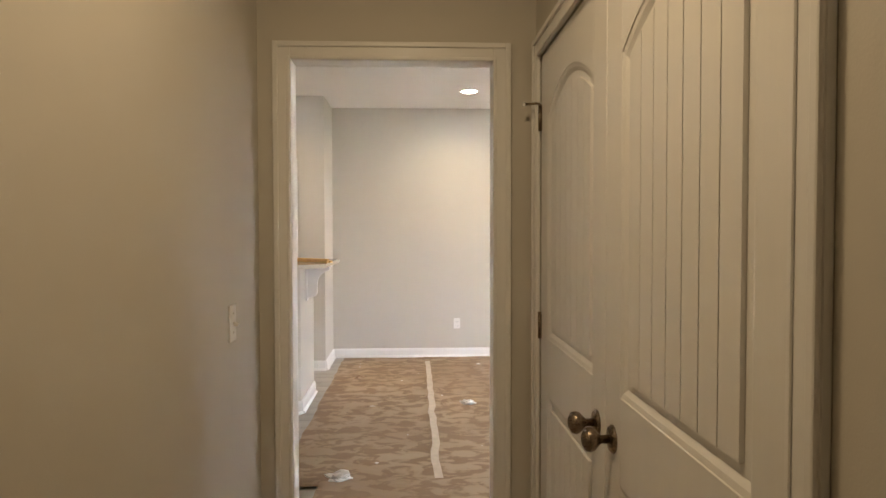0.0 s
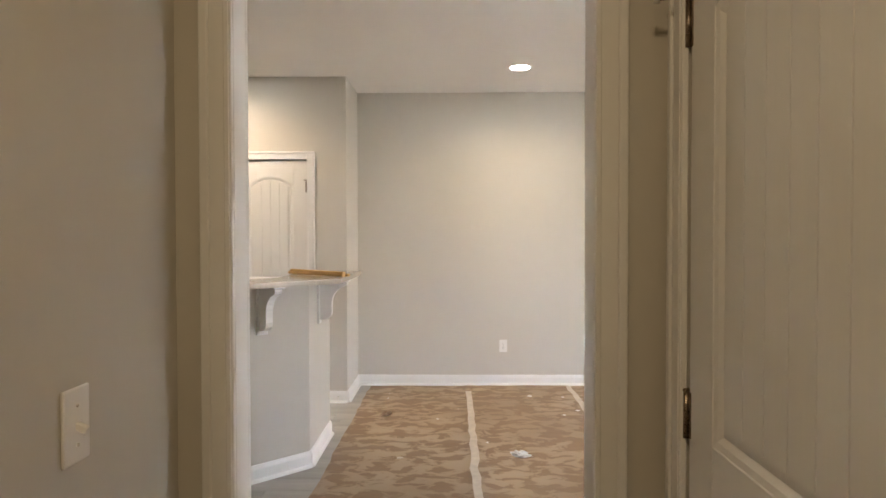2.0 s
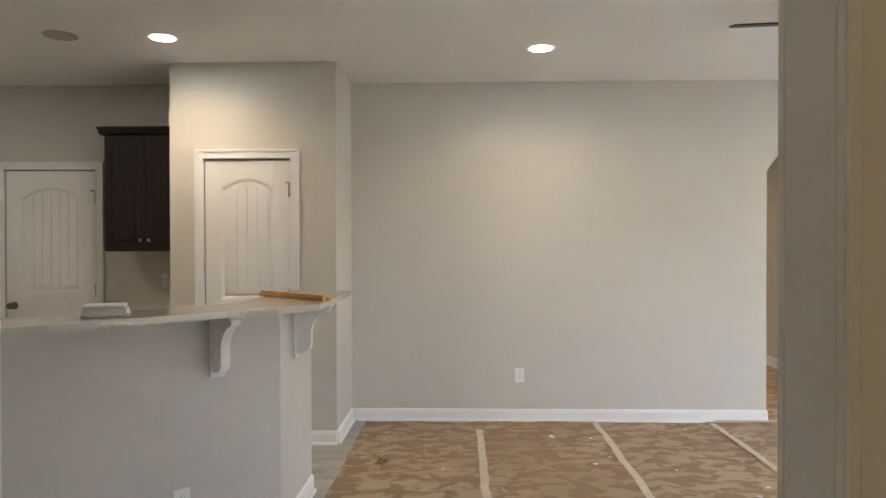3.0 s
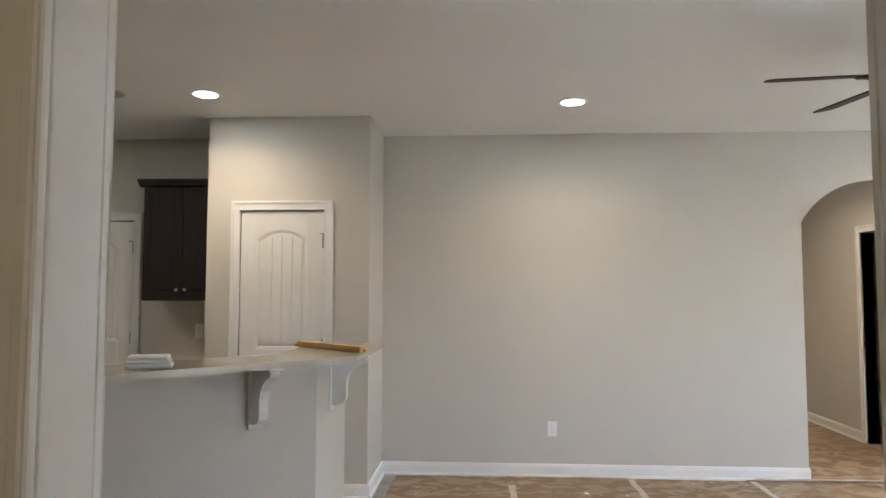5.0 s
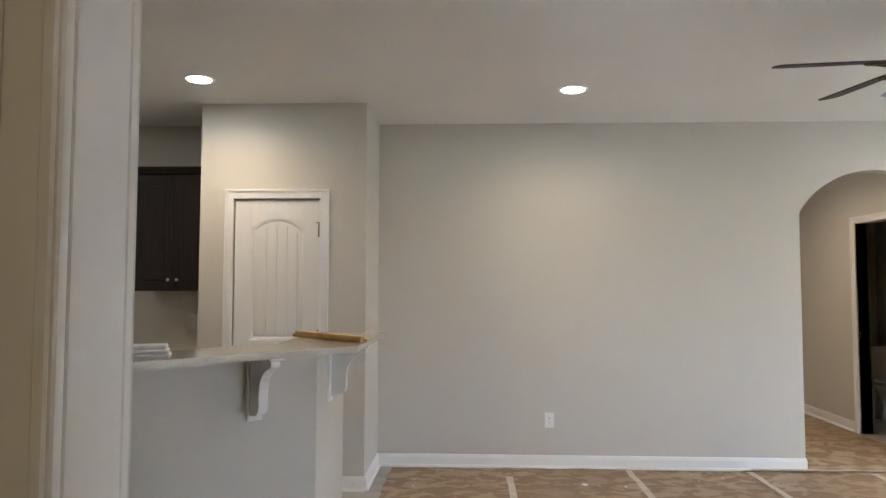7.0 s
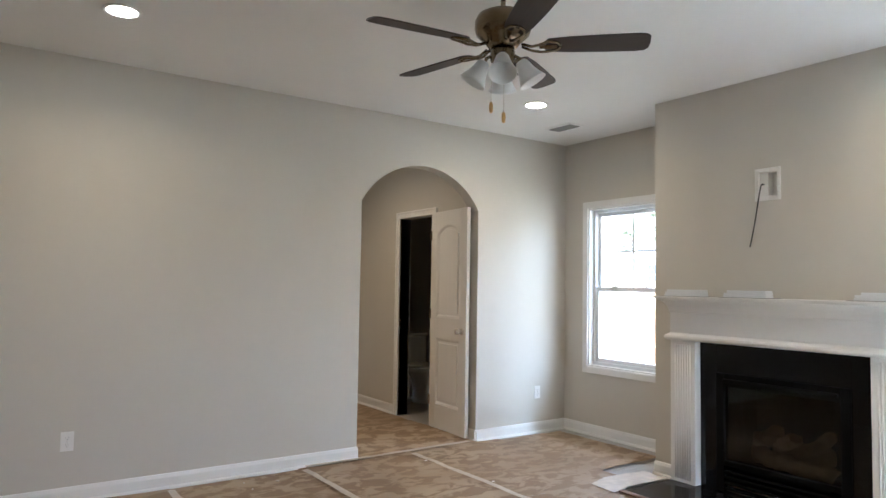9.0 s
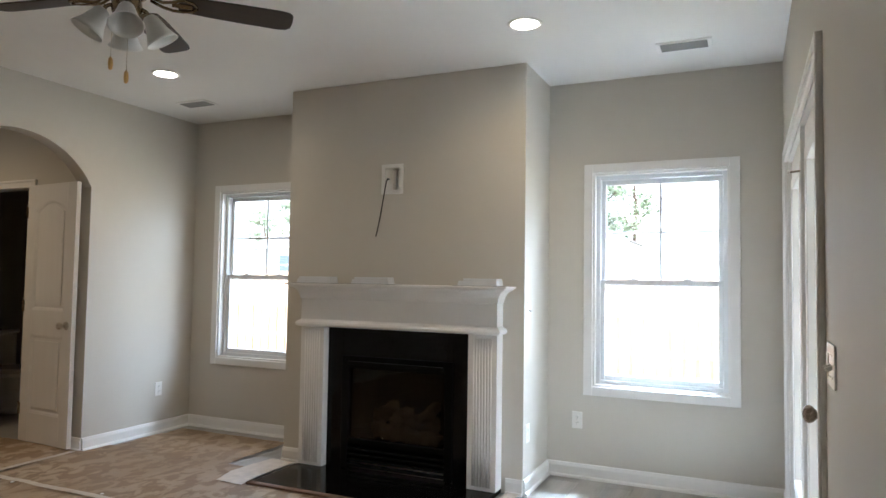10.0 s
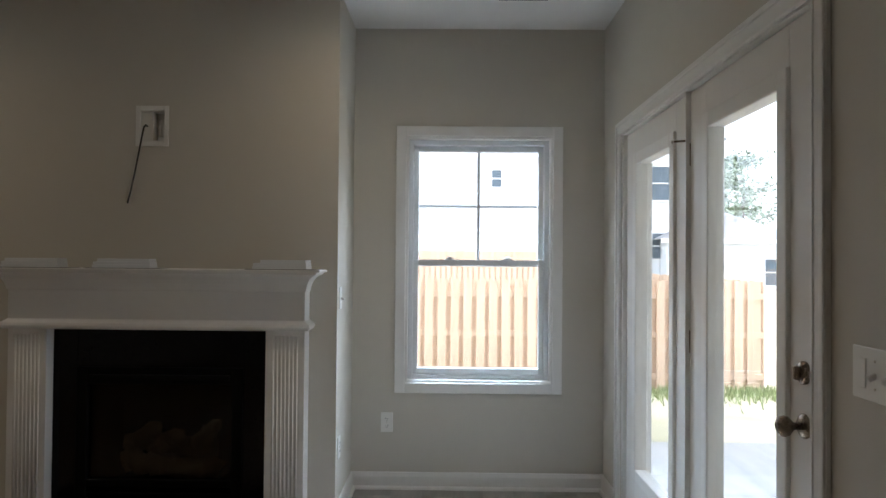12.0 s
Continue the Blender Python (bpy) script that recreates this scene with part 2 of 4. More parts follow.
def mesh_of(name, bm, material):
    me = bpy.data.meshes.new(name)
    bm.to_mesh(me)
    bm.free()
    me.materials.append(material)
    return me


def part(name, bm, material, parent, label="", m=None):
    """Links a bmesh as one mesh object under a thing or a part."""
    ob = new(name, mesh_of(name, bm, material))
    ob.parent = parent
    if m is not None:
        ob.matrix_basis = m
    return tagged(ob, label)


def piece(name, me, parent, m):
    ob = new(name, me)
    ob.parent = parent
    ob.matrix_basis = m
    return ob


def thing(name, m, label, category, group="", kind=""):
    ob = new(name)
    ob.empty_display_size = 0.1
    ob.matrix_basis = m
    return tagged(ob, label, category, group, kind)


def solid(name, bm, material, label, category, kind="structure", m=None, group=""):
    ob = new(name, mesh_of(name, bm, material))
    if m is not None:
        ob.matrix_basis = m
    return tagged(ob, label, category, group, kind)


def wall_boxes(bm, a0, a1, holes, put, z1):
    """A wall from a0 to a1 with square holes (h0, h1, low, high); put(bm, a, b, low, high) adds a box."""
    at = a0
    for h0, h1, lo, hi in sorted(holes):
        if h0 > at:
            put(bm, at, h0, 0, z1)
        if lo > 0:
            put(bm, h0, h1, 0, lo)
        if hi < z1:
            put(bm, h0, h1, hi, z1)
        at = h1
    put(bm, at, a1, 0, z1)
    return bm


# ---- plan ----
H = 2.735
YS, YH = 3.27, 3.185          # room face and hall face of the wall with the hall opening
YN = 8.08                     # long wall with the arch
XE = 5.765                    # window wall
XB, YB0, YB1 = 5.203, 4.76, 6.59   # chimney breast
HX0, HX1 = 0.515, 1.545       # hall side walls
OX0, OX1, OZ = 0.638, 1.384, 2.04   # hall opening
AX0, AX1, AZ, AR = 3.532, 4.692, 2.01, 2.345  # arch
PX0, PX1, PY = -1.0, 0.2, 7.42     # pantry box
FX0, FX1, FZ = 3.456, 5.36, 2.05    # patio door opening
WZ0, WZ1 = 0.625, 2.09        # window openings
WRY0, WRY1, WLY0, WLY1 = 3.577, 4.448, 6.905, 7.775

# floor slab, ceiling
floor = solid("floor", box(-3.7, 6.9, -1.0, 11.2, -0.12, -0.012), PLANK, "dusty grey vinyl plank floor under brown paper", "floor")
bm = bmesh.new()
bx(bm, -3.7, 6.9, -1.0, 11.2, H, H + 0.15)
solid("ceiling", bm, CEIL, "smooth white painted ceiling", "ceiling")

# wall with the hall opening and the patio doors
bm = bmesh.new()
put = lambda b, a, c, lo, hi: bx(b, a, c, YH, YS, lo, hi)
wall_boxes(bm, -3.6, 2.0, [(OX0 - 0.02, OX1 + 0.02, 0, OZ + 0.02)], put, H)
put = lambda b, a, c, lo, hi: bx(b, a, c, YS - 0.16, YS, lo, hi)
wall_boxes(bm, 2.0, XE + 0.16, [(FX0, FX1, 0, FZ)], put, H)
solid("wall_south", bm, PAINT, "beige painted wall with a cased opening and patio doors", "wall")

# long wall with the arch
bm = bmesh.new()
T = 0.13
bx(bm, PX0, 0.19, YN, YN + T, 0, H)
bx(bm, 0.19, AX0, YN, YN + T, 0, H)
bx(bm, AX1, XE + 0.16, YN, YN + T, 0, H)
half, rise = (AX1 - AX0) / 2, AR - AZ
rad = (half * half + rise * rise) / (2 * rise)
mid, low = (AX0 + AX1) / 2, AR - rad
sweep = math.asin(half / rad)
arc = [(mid + rad * math.sin(-sweep + 2 * sweep * i / 28), low + rad * math.cos(-sweep + 2 * sweep * i / 28)) for i in range(29)]
for p, q in zip(arc, arc[1:]):
    prism(bm, [p, q, (q[0], H), (p[0], H)], XZ, YN, YN + T)
bmesh.ops.remove_doubles(bm, verts=bm.verts, dist=0.0005)
solid("wall_north", bm, PAINT, "long beige painted wall with an arched opening", "wall")

# window wall and chimney breast
bm = bmesh.new()
put = lambda b, a, c, lo, hi: bx(b, XE, XE + 0.16, a, c, lo, hi)
wall_boxes(bm, YS - 0.16, 11.2, [(WRY0, WRY1, WZ0, WZ1), (WLY0, WLY1, WZ0, WZ1)], put, H)
solid("wall_east", bm, PAINT, "beige painted wall with two sash windows", "wall")
FBY0, FBY1, FBZ = 5.222, 6.062, 0.80
bm = bmesh.new()
put = lambda b, a, c, lo, hi: bx(b, XB, XE, a, c, lo, hi)
put(bm, YB0, FBY0, 0, H)
put(bm, FBY1, YB1, 0, H)
put(bm, FBY0, FBY1, 0, 0.09)
put(bm, FBY0, FBY1, FBZ, 1.95)
put(bm, FBY0, 5.654, 1.95, 2.11)
put(bm, 5.79, FBY1, 1.95, 2.11)
put(bm, FBY0, FBY1, 2.11, H)
solid("chimney_breast", bm, PAINT, "beige painted chimney breast above a white mantel", "chimney breast")

# pantry corner, kitchen walls, hall walls and the passage behind the arch
bm = bmesh.new()
put = lambda b, a, c, lo, hi: bx(b, a, c, PY, PY + 0.12, lo, hi)
wall_boxes(bm, PX0, PX1, [(-0.755, -0.125, 0, 2.055)], put, H)
bx(bm, PX1 - 0.12, PX1, PY + 0.12, YN, 0, H)
bx(bm, PX0, PX0 + 0.12, PY + 0.12, YN, 0, H)
solid("wall_pantry", bm, PAINT, "beige painted pantry corner wall", "wall")
bm = bmesh.new()
put = lambda b, a, c, lo, hi: bx(b, a, c, YN, YN + 0.13, lo, hi)
wall_boxes(bm, -3.6, PX0, [(-2.66, -1.90, 0, 2.05)], put, H)
solid("wall_kitchen", bm, PAINT, "beige painted kitchen wall", "wall")
# unseen panel, added so no daylight shows through the kitchen door gaps
solid("kitchen_light_block", box(-3.7, PX0, YN + 0.20, YN + 0.30, 0, H), PAINT, "added unseen panel close behind the kitchen door", "wall")
solid("wall_west", box(-3.7, -3.6, YS, YN + 0.13, 0, H), PAINT, "plain beige painted wall", "wall")
solid("wall_hall_left", box(HX0 - 0.12, HX0, -0.9, YH, 0, H), PAINT, "beige painted hall wall with a light switch", "wall")
CD0, CD1 = 1.45, 3.09       # closet doors along the hall
bm = bmesh.new()
put = lambda b, a, c, lo, hi: bx(b, HX1, HX1 + 0.12, a, c, lo, hi)
wall_boxes(bm, -0.9, YH, [(CD0 - 0.01, CD1 + 0.01, 0, 2.05)], put, H)
solid("wall_hall_right", bm, PAINT, "beige painted hall wall around closet doors", "wall")
solid("wall_hall_end", box(HX0 - 0.12, 2.5, -1.0, -0.9, 0, H), PAINT, "plain beige painted hall end wall", "wall")
solid("wall_closet", box(2.4, 2.5, -0.9, YH - 0.05, 0, H), PAINT, "plain closet wall", "wall")
bm = bmesh.new()
put = lambda b, a, c, lo, hi: bx(b, 4.72, 4.84, a, c, lo, hi)
wall_boxes(bm, YN + T, 10.9, [(8.82, 9.44, 0, 2.05)], put, H)
solid("wall_passage_right", bm, PAINT, "beige painted passage wall with a bathroom doorway", "wall")
solid("wall_passage_left", box(2.4, 2.5, YN + T, 10.9, 0, H), PAINT, "plain beige passage wall", "wall")
solid("wall_passage_end", box(2.4, 6.0, 10.9, 11.0, 0, H), PAINT, "plain beige passage end wall", "wall")

# half wall of the breakfast bar: one leg at 45 degrees, one short leg along y
half_wall = [(0.218, 6.52), (0.218, 5.85), (-2.342, 3.29), (-2.342, 3.50), (0.068, 5.91), (0.068, 6.52)]
solid("half_wall", prism(bmesh.new(), half_wall, XY, 0, 1.125), PAINT, "beige painted half wall under the bar top", "half wall")


# ---- baseboards and casings ----
BASE = [(0, 0), (0.015, 0), (0.015, 0.074), (0.011, 0.086), (0.008, 0.095), (0, 0.098)]


def baseboard(p, q):
    """A moulded skirting along the line p to q on the floor; the room lies to the left of the line."""
    p, q = Vector((*p, 0)), Vector((*q, 0))
    d = (q - p).normalized()
    out = Vector((-d.y, d.x, 0))
    bm = bmesh.new()
    place = lambda a, b, t: p + out * a + Vector((0, 0, b)) + d * t
    prism(bm, BASE, place, 0, (q - p).length)
    shoe = [(0.015, 0), (0.030, 0), (0.028, 0.010), (0.022, 0.017), (0.015, 0.019)]
    prism(bm, shoe, place, 0, (q - p).length)
    solid("baseboard", bm, TRIM, "white moulded baseboard along the wall", "baseboard")


baseboard((AX0, YN), (0.20, YN))
baseboard((XE, YN), (AX1, YN))
baseboard((AX1, YN), (AX1, YN + T))
baseboard((AX0, YN + T), (AX0, YN))
baseboard((XE, YB1), (XE, YN))
baseboard((XB, YB1), (XE, YB1))
baseboard((XB, 6.40), (XB, YB1))
baseboard((XB, YB0), (XB, 4.87))
baseboard((XE, YB0), (XB, YB0))
baseboard((XE, YS), (XE, YB0))
baseboard((5.425, YS), (XE, YS))
baseboard((1.46, YS), (FX0 - 0.075, YS))
baseboard((0.20, YN), (0.20, PY))
baseboard((0.20, PY), (-0.055, PY))
baseboard((0.218, 5.85), (-2.33, 3.302))
baseboard((0.218, 6.52), (0.218, 5.85))
baseboard((0.068, 6.52), (0.218, 6.52))
baseboard((4.72, 9.51), (4.72, 10.9))
baseboard((4.72, YN + T), (4.72, 8.75))
baseboard((HX0, YH), (HX0, -0.9))
baseboard((HX1, 3.157), (HX1, YH))


def casing(name, m, w, h, sides=3, cw=0.066, label="white moulded door casing"):
    """Moulded casing round an opening w wide and h high: local x along the wall, front to -y, base at the origin."""
    head = thing(name, m, label, "trim", kind="structure")
    for x0, side in ((-cw, 1), (w, -1)):
        bm = box(x0, x0 + cw, -0.014, 0, 0, h + cw, 0.002)
        outer = x0 if side > 0 else x0 + cw - 0.020
        inner = x0 + cw - 0.016 if side > 0 else x0
        bx(bm, outer, outer + 0.020, -0.022, -0.013, 0, h + cw, 0.004, 2)
        bx(bm, inner, inner + 0.012, -0.0175, -0.013, 0, h + 0.012, 0.002)
        part("side_casing", bm, TRIM, head)
    bm = box(0, w, -0.0138, 0, h, h + cw, 0.002)
    bx(bm, -cw + 0.019, w + cw - 0.019, -0.022, -0.013, h + cw - 0.020, h + cw, 0.004, 2)
    bx(bm, 0, w, -0.0175, -0.013, h, h + 0.012, 0.002)
    part("head_casing", bm, TRIM, head)
    return head


def jamb(m, w, h, depth, t=0.018, stop=True):
    """The lining of an opening, going back (+y) from the wall's face."""
    head = thing("door_jamb", m, "white painted door jamb lining the opening", "trim", kind="structure")
    part("jamb_side", box(-t, 0, 0.001, depth - 0.001, 0, h + t, 0.0015), TRIM, head)
    part("jamb_side", box(w, w + t, 0.001, depth - 0.001, 0, h + t, 0.0015), TRIM, head)
    part("jamb_head", box(0, w, 0.001, depth - 0.001, h, h + t, 0.0015), TRIM, head)
    return head


# cased hall opening, both faces
casing("hall_opening_casing", pose(OX0, YH, 0), OX1 - OX0, OZ)
casing("room_opening_casing", pose(OX1, YS, 0, 0, 0, 180), OX1 - OX0, OZ)
jamb(pose(OX0, YH, 0), OX1 - OX0, OZ, YS - YH)


# ---- doors ----
def knob_parts(parent, x, z, side=-1, material=NICKEL, y=0.0):
    k = part("door_knob", lathe(bmesh.new(), [(0.010, 0.008), (0.010, 0.030), (0.016, 0.036), (0.026, 0.046), (0.029, 0.056), (0.026, 0.066), (0.014, 0.073), (0.004, 0.075)], (0, 0, 0), 20, 'Y'),
             material, parent, "aged bronze round door knob", pose(x, y, z, 0, 0, 180 if side < 0 else 0))
    part("rosette", lathe(bmesh.new(), [(0.033, 0.0), (0.033, 0.004), (0.028, 0.009), (0.012, 0.011)], (0, 0, 0), 20, 'Y'), material, k)
    return k


def hinge_parts(parent, x, z, stop=False):
    bm = bmesh.new()
    lathe(bm, [(0.0065, -0.045), (0.0065, 0.045)], (0, -0.006, 0), 10)
    lathe(bm, [(0.005, 0.045), (0.008, 0.047), (0.006, 0.052)], (0, -0.006, 0), 10)
    bx(bm, -0.012, 0.012, -0.003, 0.001, -0.044, 0.044)
    h = part("hinge", bm, NICKEL, parent, "aged bronze butt hinge", pose(x, 0, z))
    if stop:
        bm = tube(bmesh.new(), [(0, -0.006, 0.053), (0.0, -0.020, 0.055), (-0.012, -0.040, 0.055), (-0.018, -0.055, 0.055)], 0.0045)
        s = part("hinge_stop", bm, NICKEL, h)
        bm2 = tube(bmesh.new(), [(-0.018, -0.055, 0.055), (-0.021, -0.066, 0.055)], 0.009)
        bx(bm2, -0.004, 0.004, -0.004, 0.004, 0.051, 0.059)
        part("bumper", bm2, RUBBER, h, "white rubber door-stop tip")


def panel_door(name, m, w, label, h=2.037, t=0.035, hinge_left=True, knob=True, planks=True, group="", stop=True, both=False, category="door"):
    """A moulded door: arched plank panel above, square panel below. Local x from the left edge, face to -y, base at z=0."""
    d = thing(name, m, label, category, group)
    s = 0.115
    lo0, lo1, up0, pk = 0.23, 0.84, 1.04, 1.905
    sh = pk - 0.115 * w
    part("slab", box(0, w, 0.012, t, 0.006, h, 0.001), DOORP, d)
    faces = [(0.0, 0.012)] + ([(t, t + 0.010)] if both else [])
    def arch(x, off=0.0):
        u = (x - w / 2) / (w / 2 - s)
        return sh + (pk - sh) * max(0.0, 1 - u * u) + off
    for y0, y1 in faces:
        part("stile", box(0, s, y0, y1, 0.006, h, 0.002), DOORP, d)
        part("stile", box(w - s, w, y0, y1, 0.006, h, 0.002), DOORP, d)
        part("rail", box(s, w - s, y0, y1, 0.006, lo0, 0.002), DOORP, d)
        part("rail", box(s, w - s, y0, y1, lo1, up0, 0.002), DOORP, d)
        n = 14
        xs = [s + (w - 2 * s) * i / n for i in range(n + 1)]
        bm = bmesh.new()
        for a, b in zip(xs, xs[1:]):
            prism(bm, [(a, arch(a)), (b, arch(b)), (b, h), (a, h)], XZ, y0, y1)
        bmesh.ops.remove_doubles(bm, verts=bm.verts, dist=0.0004)
        part("top_rail", bm, DOORP, d)
    y0, y1 = faces[0]
    # sloped sticking round each panel
    k = 0.022
    bm = bmesh.new()
    outer = [(s, up0), (w - s, up0)] + [(x, arch(x)) for x in reversed(xs)]
    inner = [(s + k, up0 + k), (w - s - k, up0 + k)] + [(s + k + (w - 2 * s - 2 * k) * i / n, arch(s + (w - 2 * s) * i / n) - k) for i in reversed(range(n + 1))]
    for ring_o, ring_i in ((outer, inner), ([(s, lo0), (w - s, lo0), (w - s, lo1), (s, lo1)], [(s + k, lo0 + k), (w - s - k, lo0 + k), (w - s - k, lo1 - k), (s + k, lo1 - k)])):
        N = len(ring_o)
        vo = [bm.verts.new((a, 0.002, b)) for a, b in ring_o]
        vm = [bm.verts.new(((a + c) / 2, 0.0045, (b + e) / 2)) for (a, b), (c, e) in zip(ring_o, ring_i)]
        vi = [bm.verts.new((a, 0.0115, b)) for a, b in ring_i]
        for i in range(N):
            j = (i + 1) % N
            bm.faces.new((vo[i], vo[j], vm[j], vm[i]))
            bm.faces.new((vm[i], vm[j], vi[j], vi[i]))
    bmesh.ops.recalc_face_normals(bm, faces=bm.faces)
    part("panel_moulding", bm, DOORP, d)
    # raised planks in the panels
    inset = s + k + 0.020
    count = max(3, round((w - 2 * inset) / 0.075)) if planks else 1
    pw = (w - 2 * inset) / count
    for i in range(count):
        a, b = inset + i * pw + 0.002, inset + (i + 1) * pw - 0.002
        top = [(a + (b - a) * j / 4, arch(a + (b - a) * j / 4) - k - 0.022) for j in range(5)]
        bm = prism(bmesh.new(), [(b, up0 + k + 0.020), (a, up0 + k + 0.020)] + top, XZ, 0.0035, 0.0125)
        part("plank", bm, DOORP, d)
        part("plank", box(a, b, 0.0035, 0.0125, lo0 + k + 0.020, lo1 - k - 0.020, 0.002), DOORP, d)
    hx = -0.002 if hinge_left else w + 0.002
    for i, z in enumerate((0.25, 1.065, 1.815)):
        hinge_parts(d, hx, z, stop and i == 2)
    if knob:
        knob_parts(d, w - 0.065 if hinge_left else 0.065, 0.93)
    return d


# closet pair along the hall: local x runs to -y
leaf = (CD1 - CD0) / 2 - 0.003
panel_door("closet_door", pose(HX1 + 0.004, CD1, 0, 0, 0, -90), leaf, "white closet door with arched plank panel and bronze knob", group="closet doors in the hall")
panel_door("closet_door", pose(HX1 + 0.004, CD0 + leaf, 0, 0, 0, -90), leaf, "white closet door with arched plank panel and bronze knob", group="closet doors in the hall", hinge_left=False, stop=False)
casing("closet_casing", pose(HX1, CD1, 0, 0, 0, -90), CD1 - CD0, 2.04)
# pantry door
panel_door("pantry_door", pose(-0.745, PY + 0.004, 0), 0.61, "narrow white pantry door with arched plank panel", hinge_left=False)
casing("pantry_casing", pose(-0.75, PY, 0), 0.62, 2.045)
# kitchen door beside the dark cabinet
panel_door("kitchen_door", pose(-2.655, YN + 0.004, 0), 0.75, "white kitchen door with arched plank panel", hinge_left=False)
casing("kitchen_casing", pose(-2.66, YN, 0), 0.76, 2.045)
# bathroom door swung back along the passage wall
jamb(pose(4.72, 9.44, 0, 0, 0, -90), 0.62, 2.04, 0.12)
casing("bathroom_casing", pose(4.72, 9.44, 0, 0, 0, -90), 0.62, 2.04)
bath = panel_door("bathroom_door", pose(4.682, 8.800, 0.012, 0, 0, -95), 0.65, "white two-panel bathroom door standing wide open", knob=False, planks=False, stop=False)
knob_parts(bath, 0.585, 0.93, -1, SATIN)
knob_parts(bath, 0.585, 0.93, 1, SATIN, 0.035)
strike = thing("strike_plate", pose(4.735, 9.4395, 0.95), "bronze strike plate on the bathroom jamb", "strike plate")
part("plate", box(-0.014, 0.014, -0.002, 0.001, -0.03, 0.03, 0.0008), NICKEL, strike)
part("latch_hole", box(-0.006, 0.006, -0.0026, -0.0015, -0.012, 0.012), DARKP, strike)


# ---- windows ----
def sash_window(m, w, h, label, name):
    """Single-hung vinyl window, local x along the wall from its left, front to -y, z from the opening's base; grille in the upper sash."""
    d = thing(name, m, label, "window", "sash windows beside the fireplace", "structure")
    cw = 0.060
    fr = part("window_casing", box(-cw, 0, -0.016, 0, -cw, h + cw, 0.003, 2), TRIM, d)
    part("window_casing", box(w, w + cw, -0.016, 0, -cw, h + cw, 0.003, 2), TRIM, d)
    part("window_casing", box(0, w, -0.016, 0, h, h + cw, 0.003, 2), TRIM, d)
    part("window_casing", box(0, w, -0.016, 0, -cw, 0, 0.003, 2), TRIM, d)
    # lining
    for a, b, lo, hi in ((0, 0.014, 0, h), (w - 0.014, w, 0, h), (0.014, w - 0.014, h - 0.014, h), (0.014, w - 0.014, 0, 0.014)):
        part("lining", box(a, b, 0.0005, 0.10, lo, hi, 0.001), TRIM, d)
    # frame
    f0, f1 = 0.014, 0.042
    for a, b, lo, hi in ((f0, f1, f0, h - f0), (w - f1, w - f0, f0, h - f0), (f1, w - f1, h - f1, h - f0), (f1, w - f1, f0, f1)):
        part("window_frame", box(a, b, 0.05, 0.135, lo, hi, 0.003), VINYLW, d)
    mid = h * 0.485
    for nm, y0, lo, hi in (("lower_sash", 0.060, f1, mid + 0.020), ("upper_sash", 0.095, mid - 0.020, h - f1)):
        bm = bmesh.new()
        r = 0.030
        bx(bm, f1 + 0.001, f1 + r, y0, y0 + 0.030, lo, hi, 0.003)
        bx(bm, w - f1 - r, w - f1 - 0.001, y0, y0 + 0.030, lo, hi, 0.003)
        bx(bm, f1 + r, w - f1 - r, y0, y0 + 0.030, hi - r - 0.004, hi, 0.003)
        bx(bm, f1 + r, w - f1 - r, y0, y0 + 0.030, lo, lo + r + 0.006, 0.003)
        s = part(nm, bm, VINYLW, d)
        gx0, gx1, gz0, gz1 = f1 + r, w - f1 - r, lo + r + 0.006, hi - r - 0.004
        g = part("pane", box(gx0, gx1, y0 + 0.012, y0 + 0.016, gz0, gz1), PANE, s)
        g.visible_shadow = False
        if nm == "upper_sash":
            part("grille_bar", box((gx0 + gx1) / 2 - 0.009, (gx0 + gx1) / 2 + 0.009, y0 + 0.0165, y0 + 0.022, gz0, gz1, 0.001), VINYLW, s)
            part("grille_bar", box(gx0, gx1, y0 + 0.0225, y0 + 0.027, (gz0 + gz1) / 2 - 0.009, (gz0 + gz1) / 2 + 0.009, 0.001), VINYLW, s)
        else:
            for fx in (0.30, 0.70):
                bm = box(-0.030, 0.030, -0.020, 0.012, 0, 0.006, 0.002)
                lathe(bm, [(0.013, 0.006), (0.013, 0.014), (0.009, 0.018)], (0, -0.002, 0), 12)
                bx(bm, -0.004, 0.034, -0.012, -0.004, 0.010, 0.016, 0.001)
                part("sash_lock", bm, VINYLW, s, m=pose(w * fx, y0 + 0.012, hi))
    return d


sash_window(pose(XE, WRY1, WZ0, 0, 0, -90), WRY1 - WRY0, WZ1 - WZ0, "white sash window with four-light upper grille", "window_1")
sash_window(pose(XE, WLY1, WZ0, 0, 0, -90), WLY1 - WLY0, WZ1 - WZ0, "white sash window with four-light upper grille", "window_2")


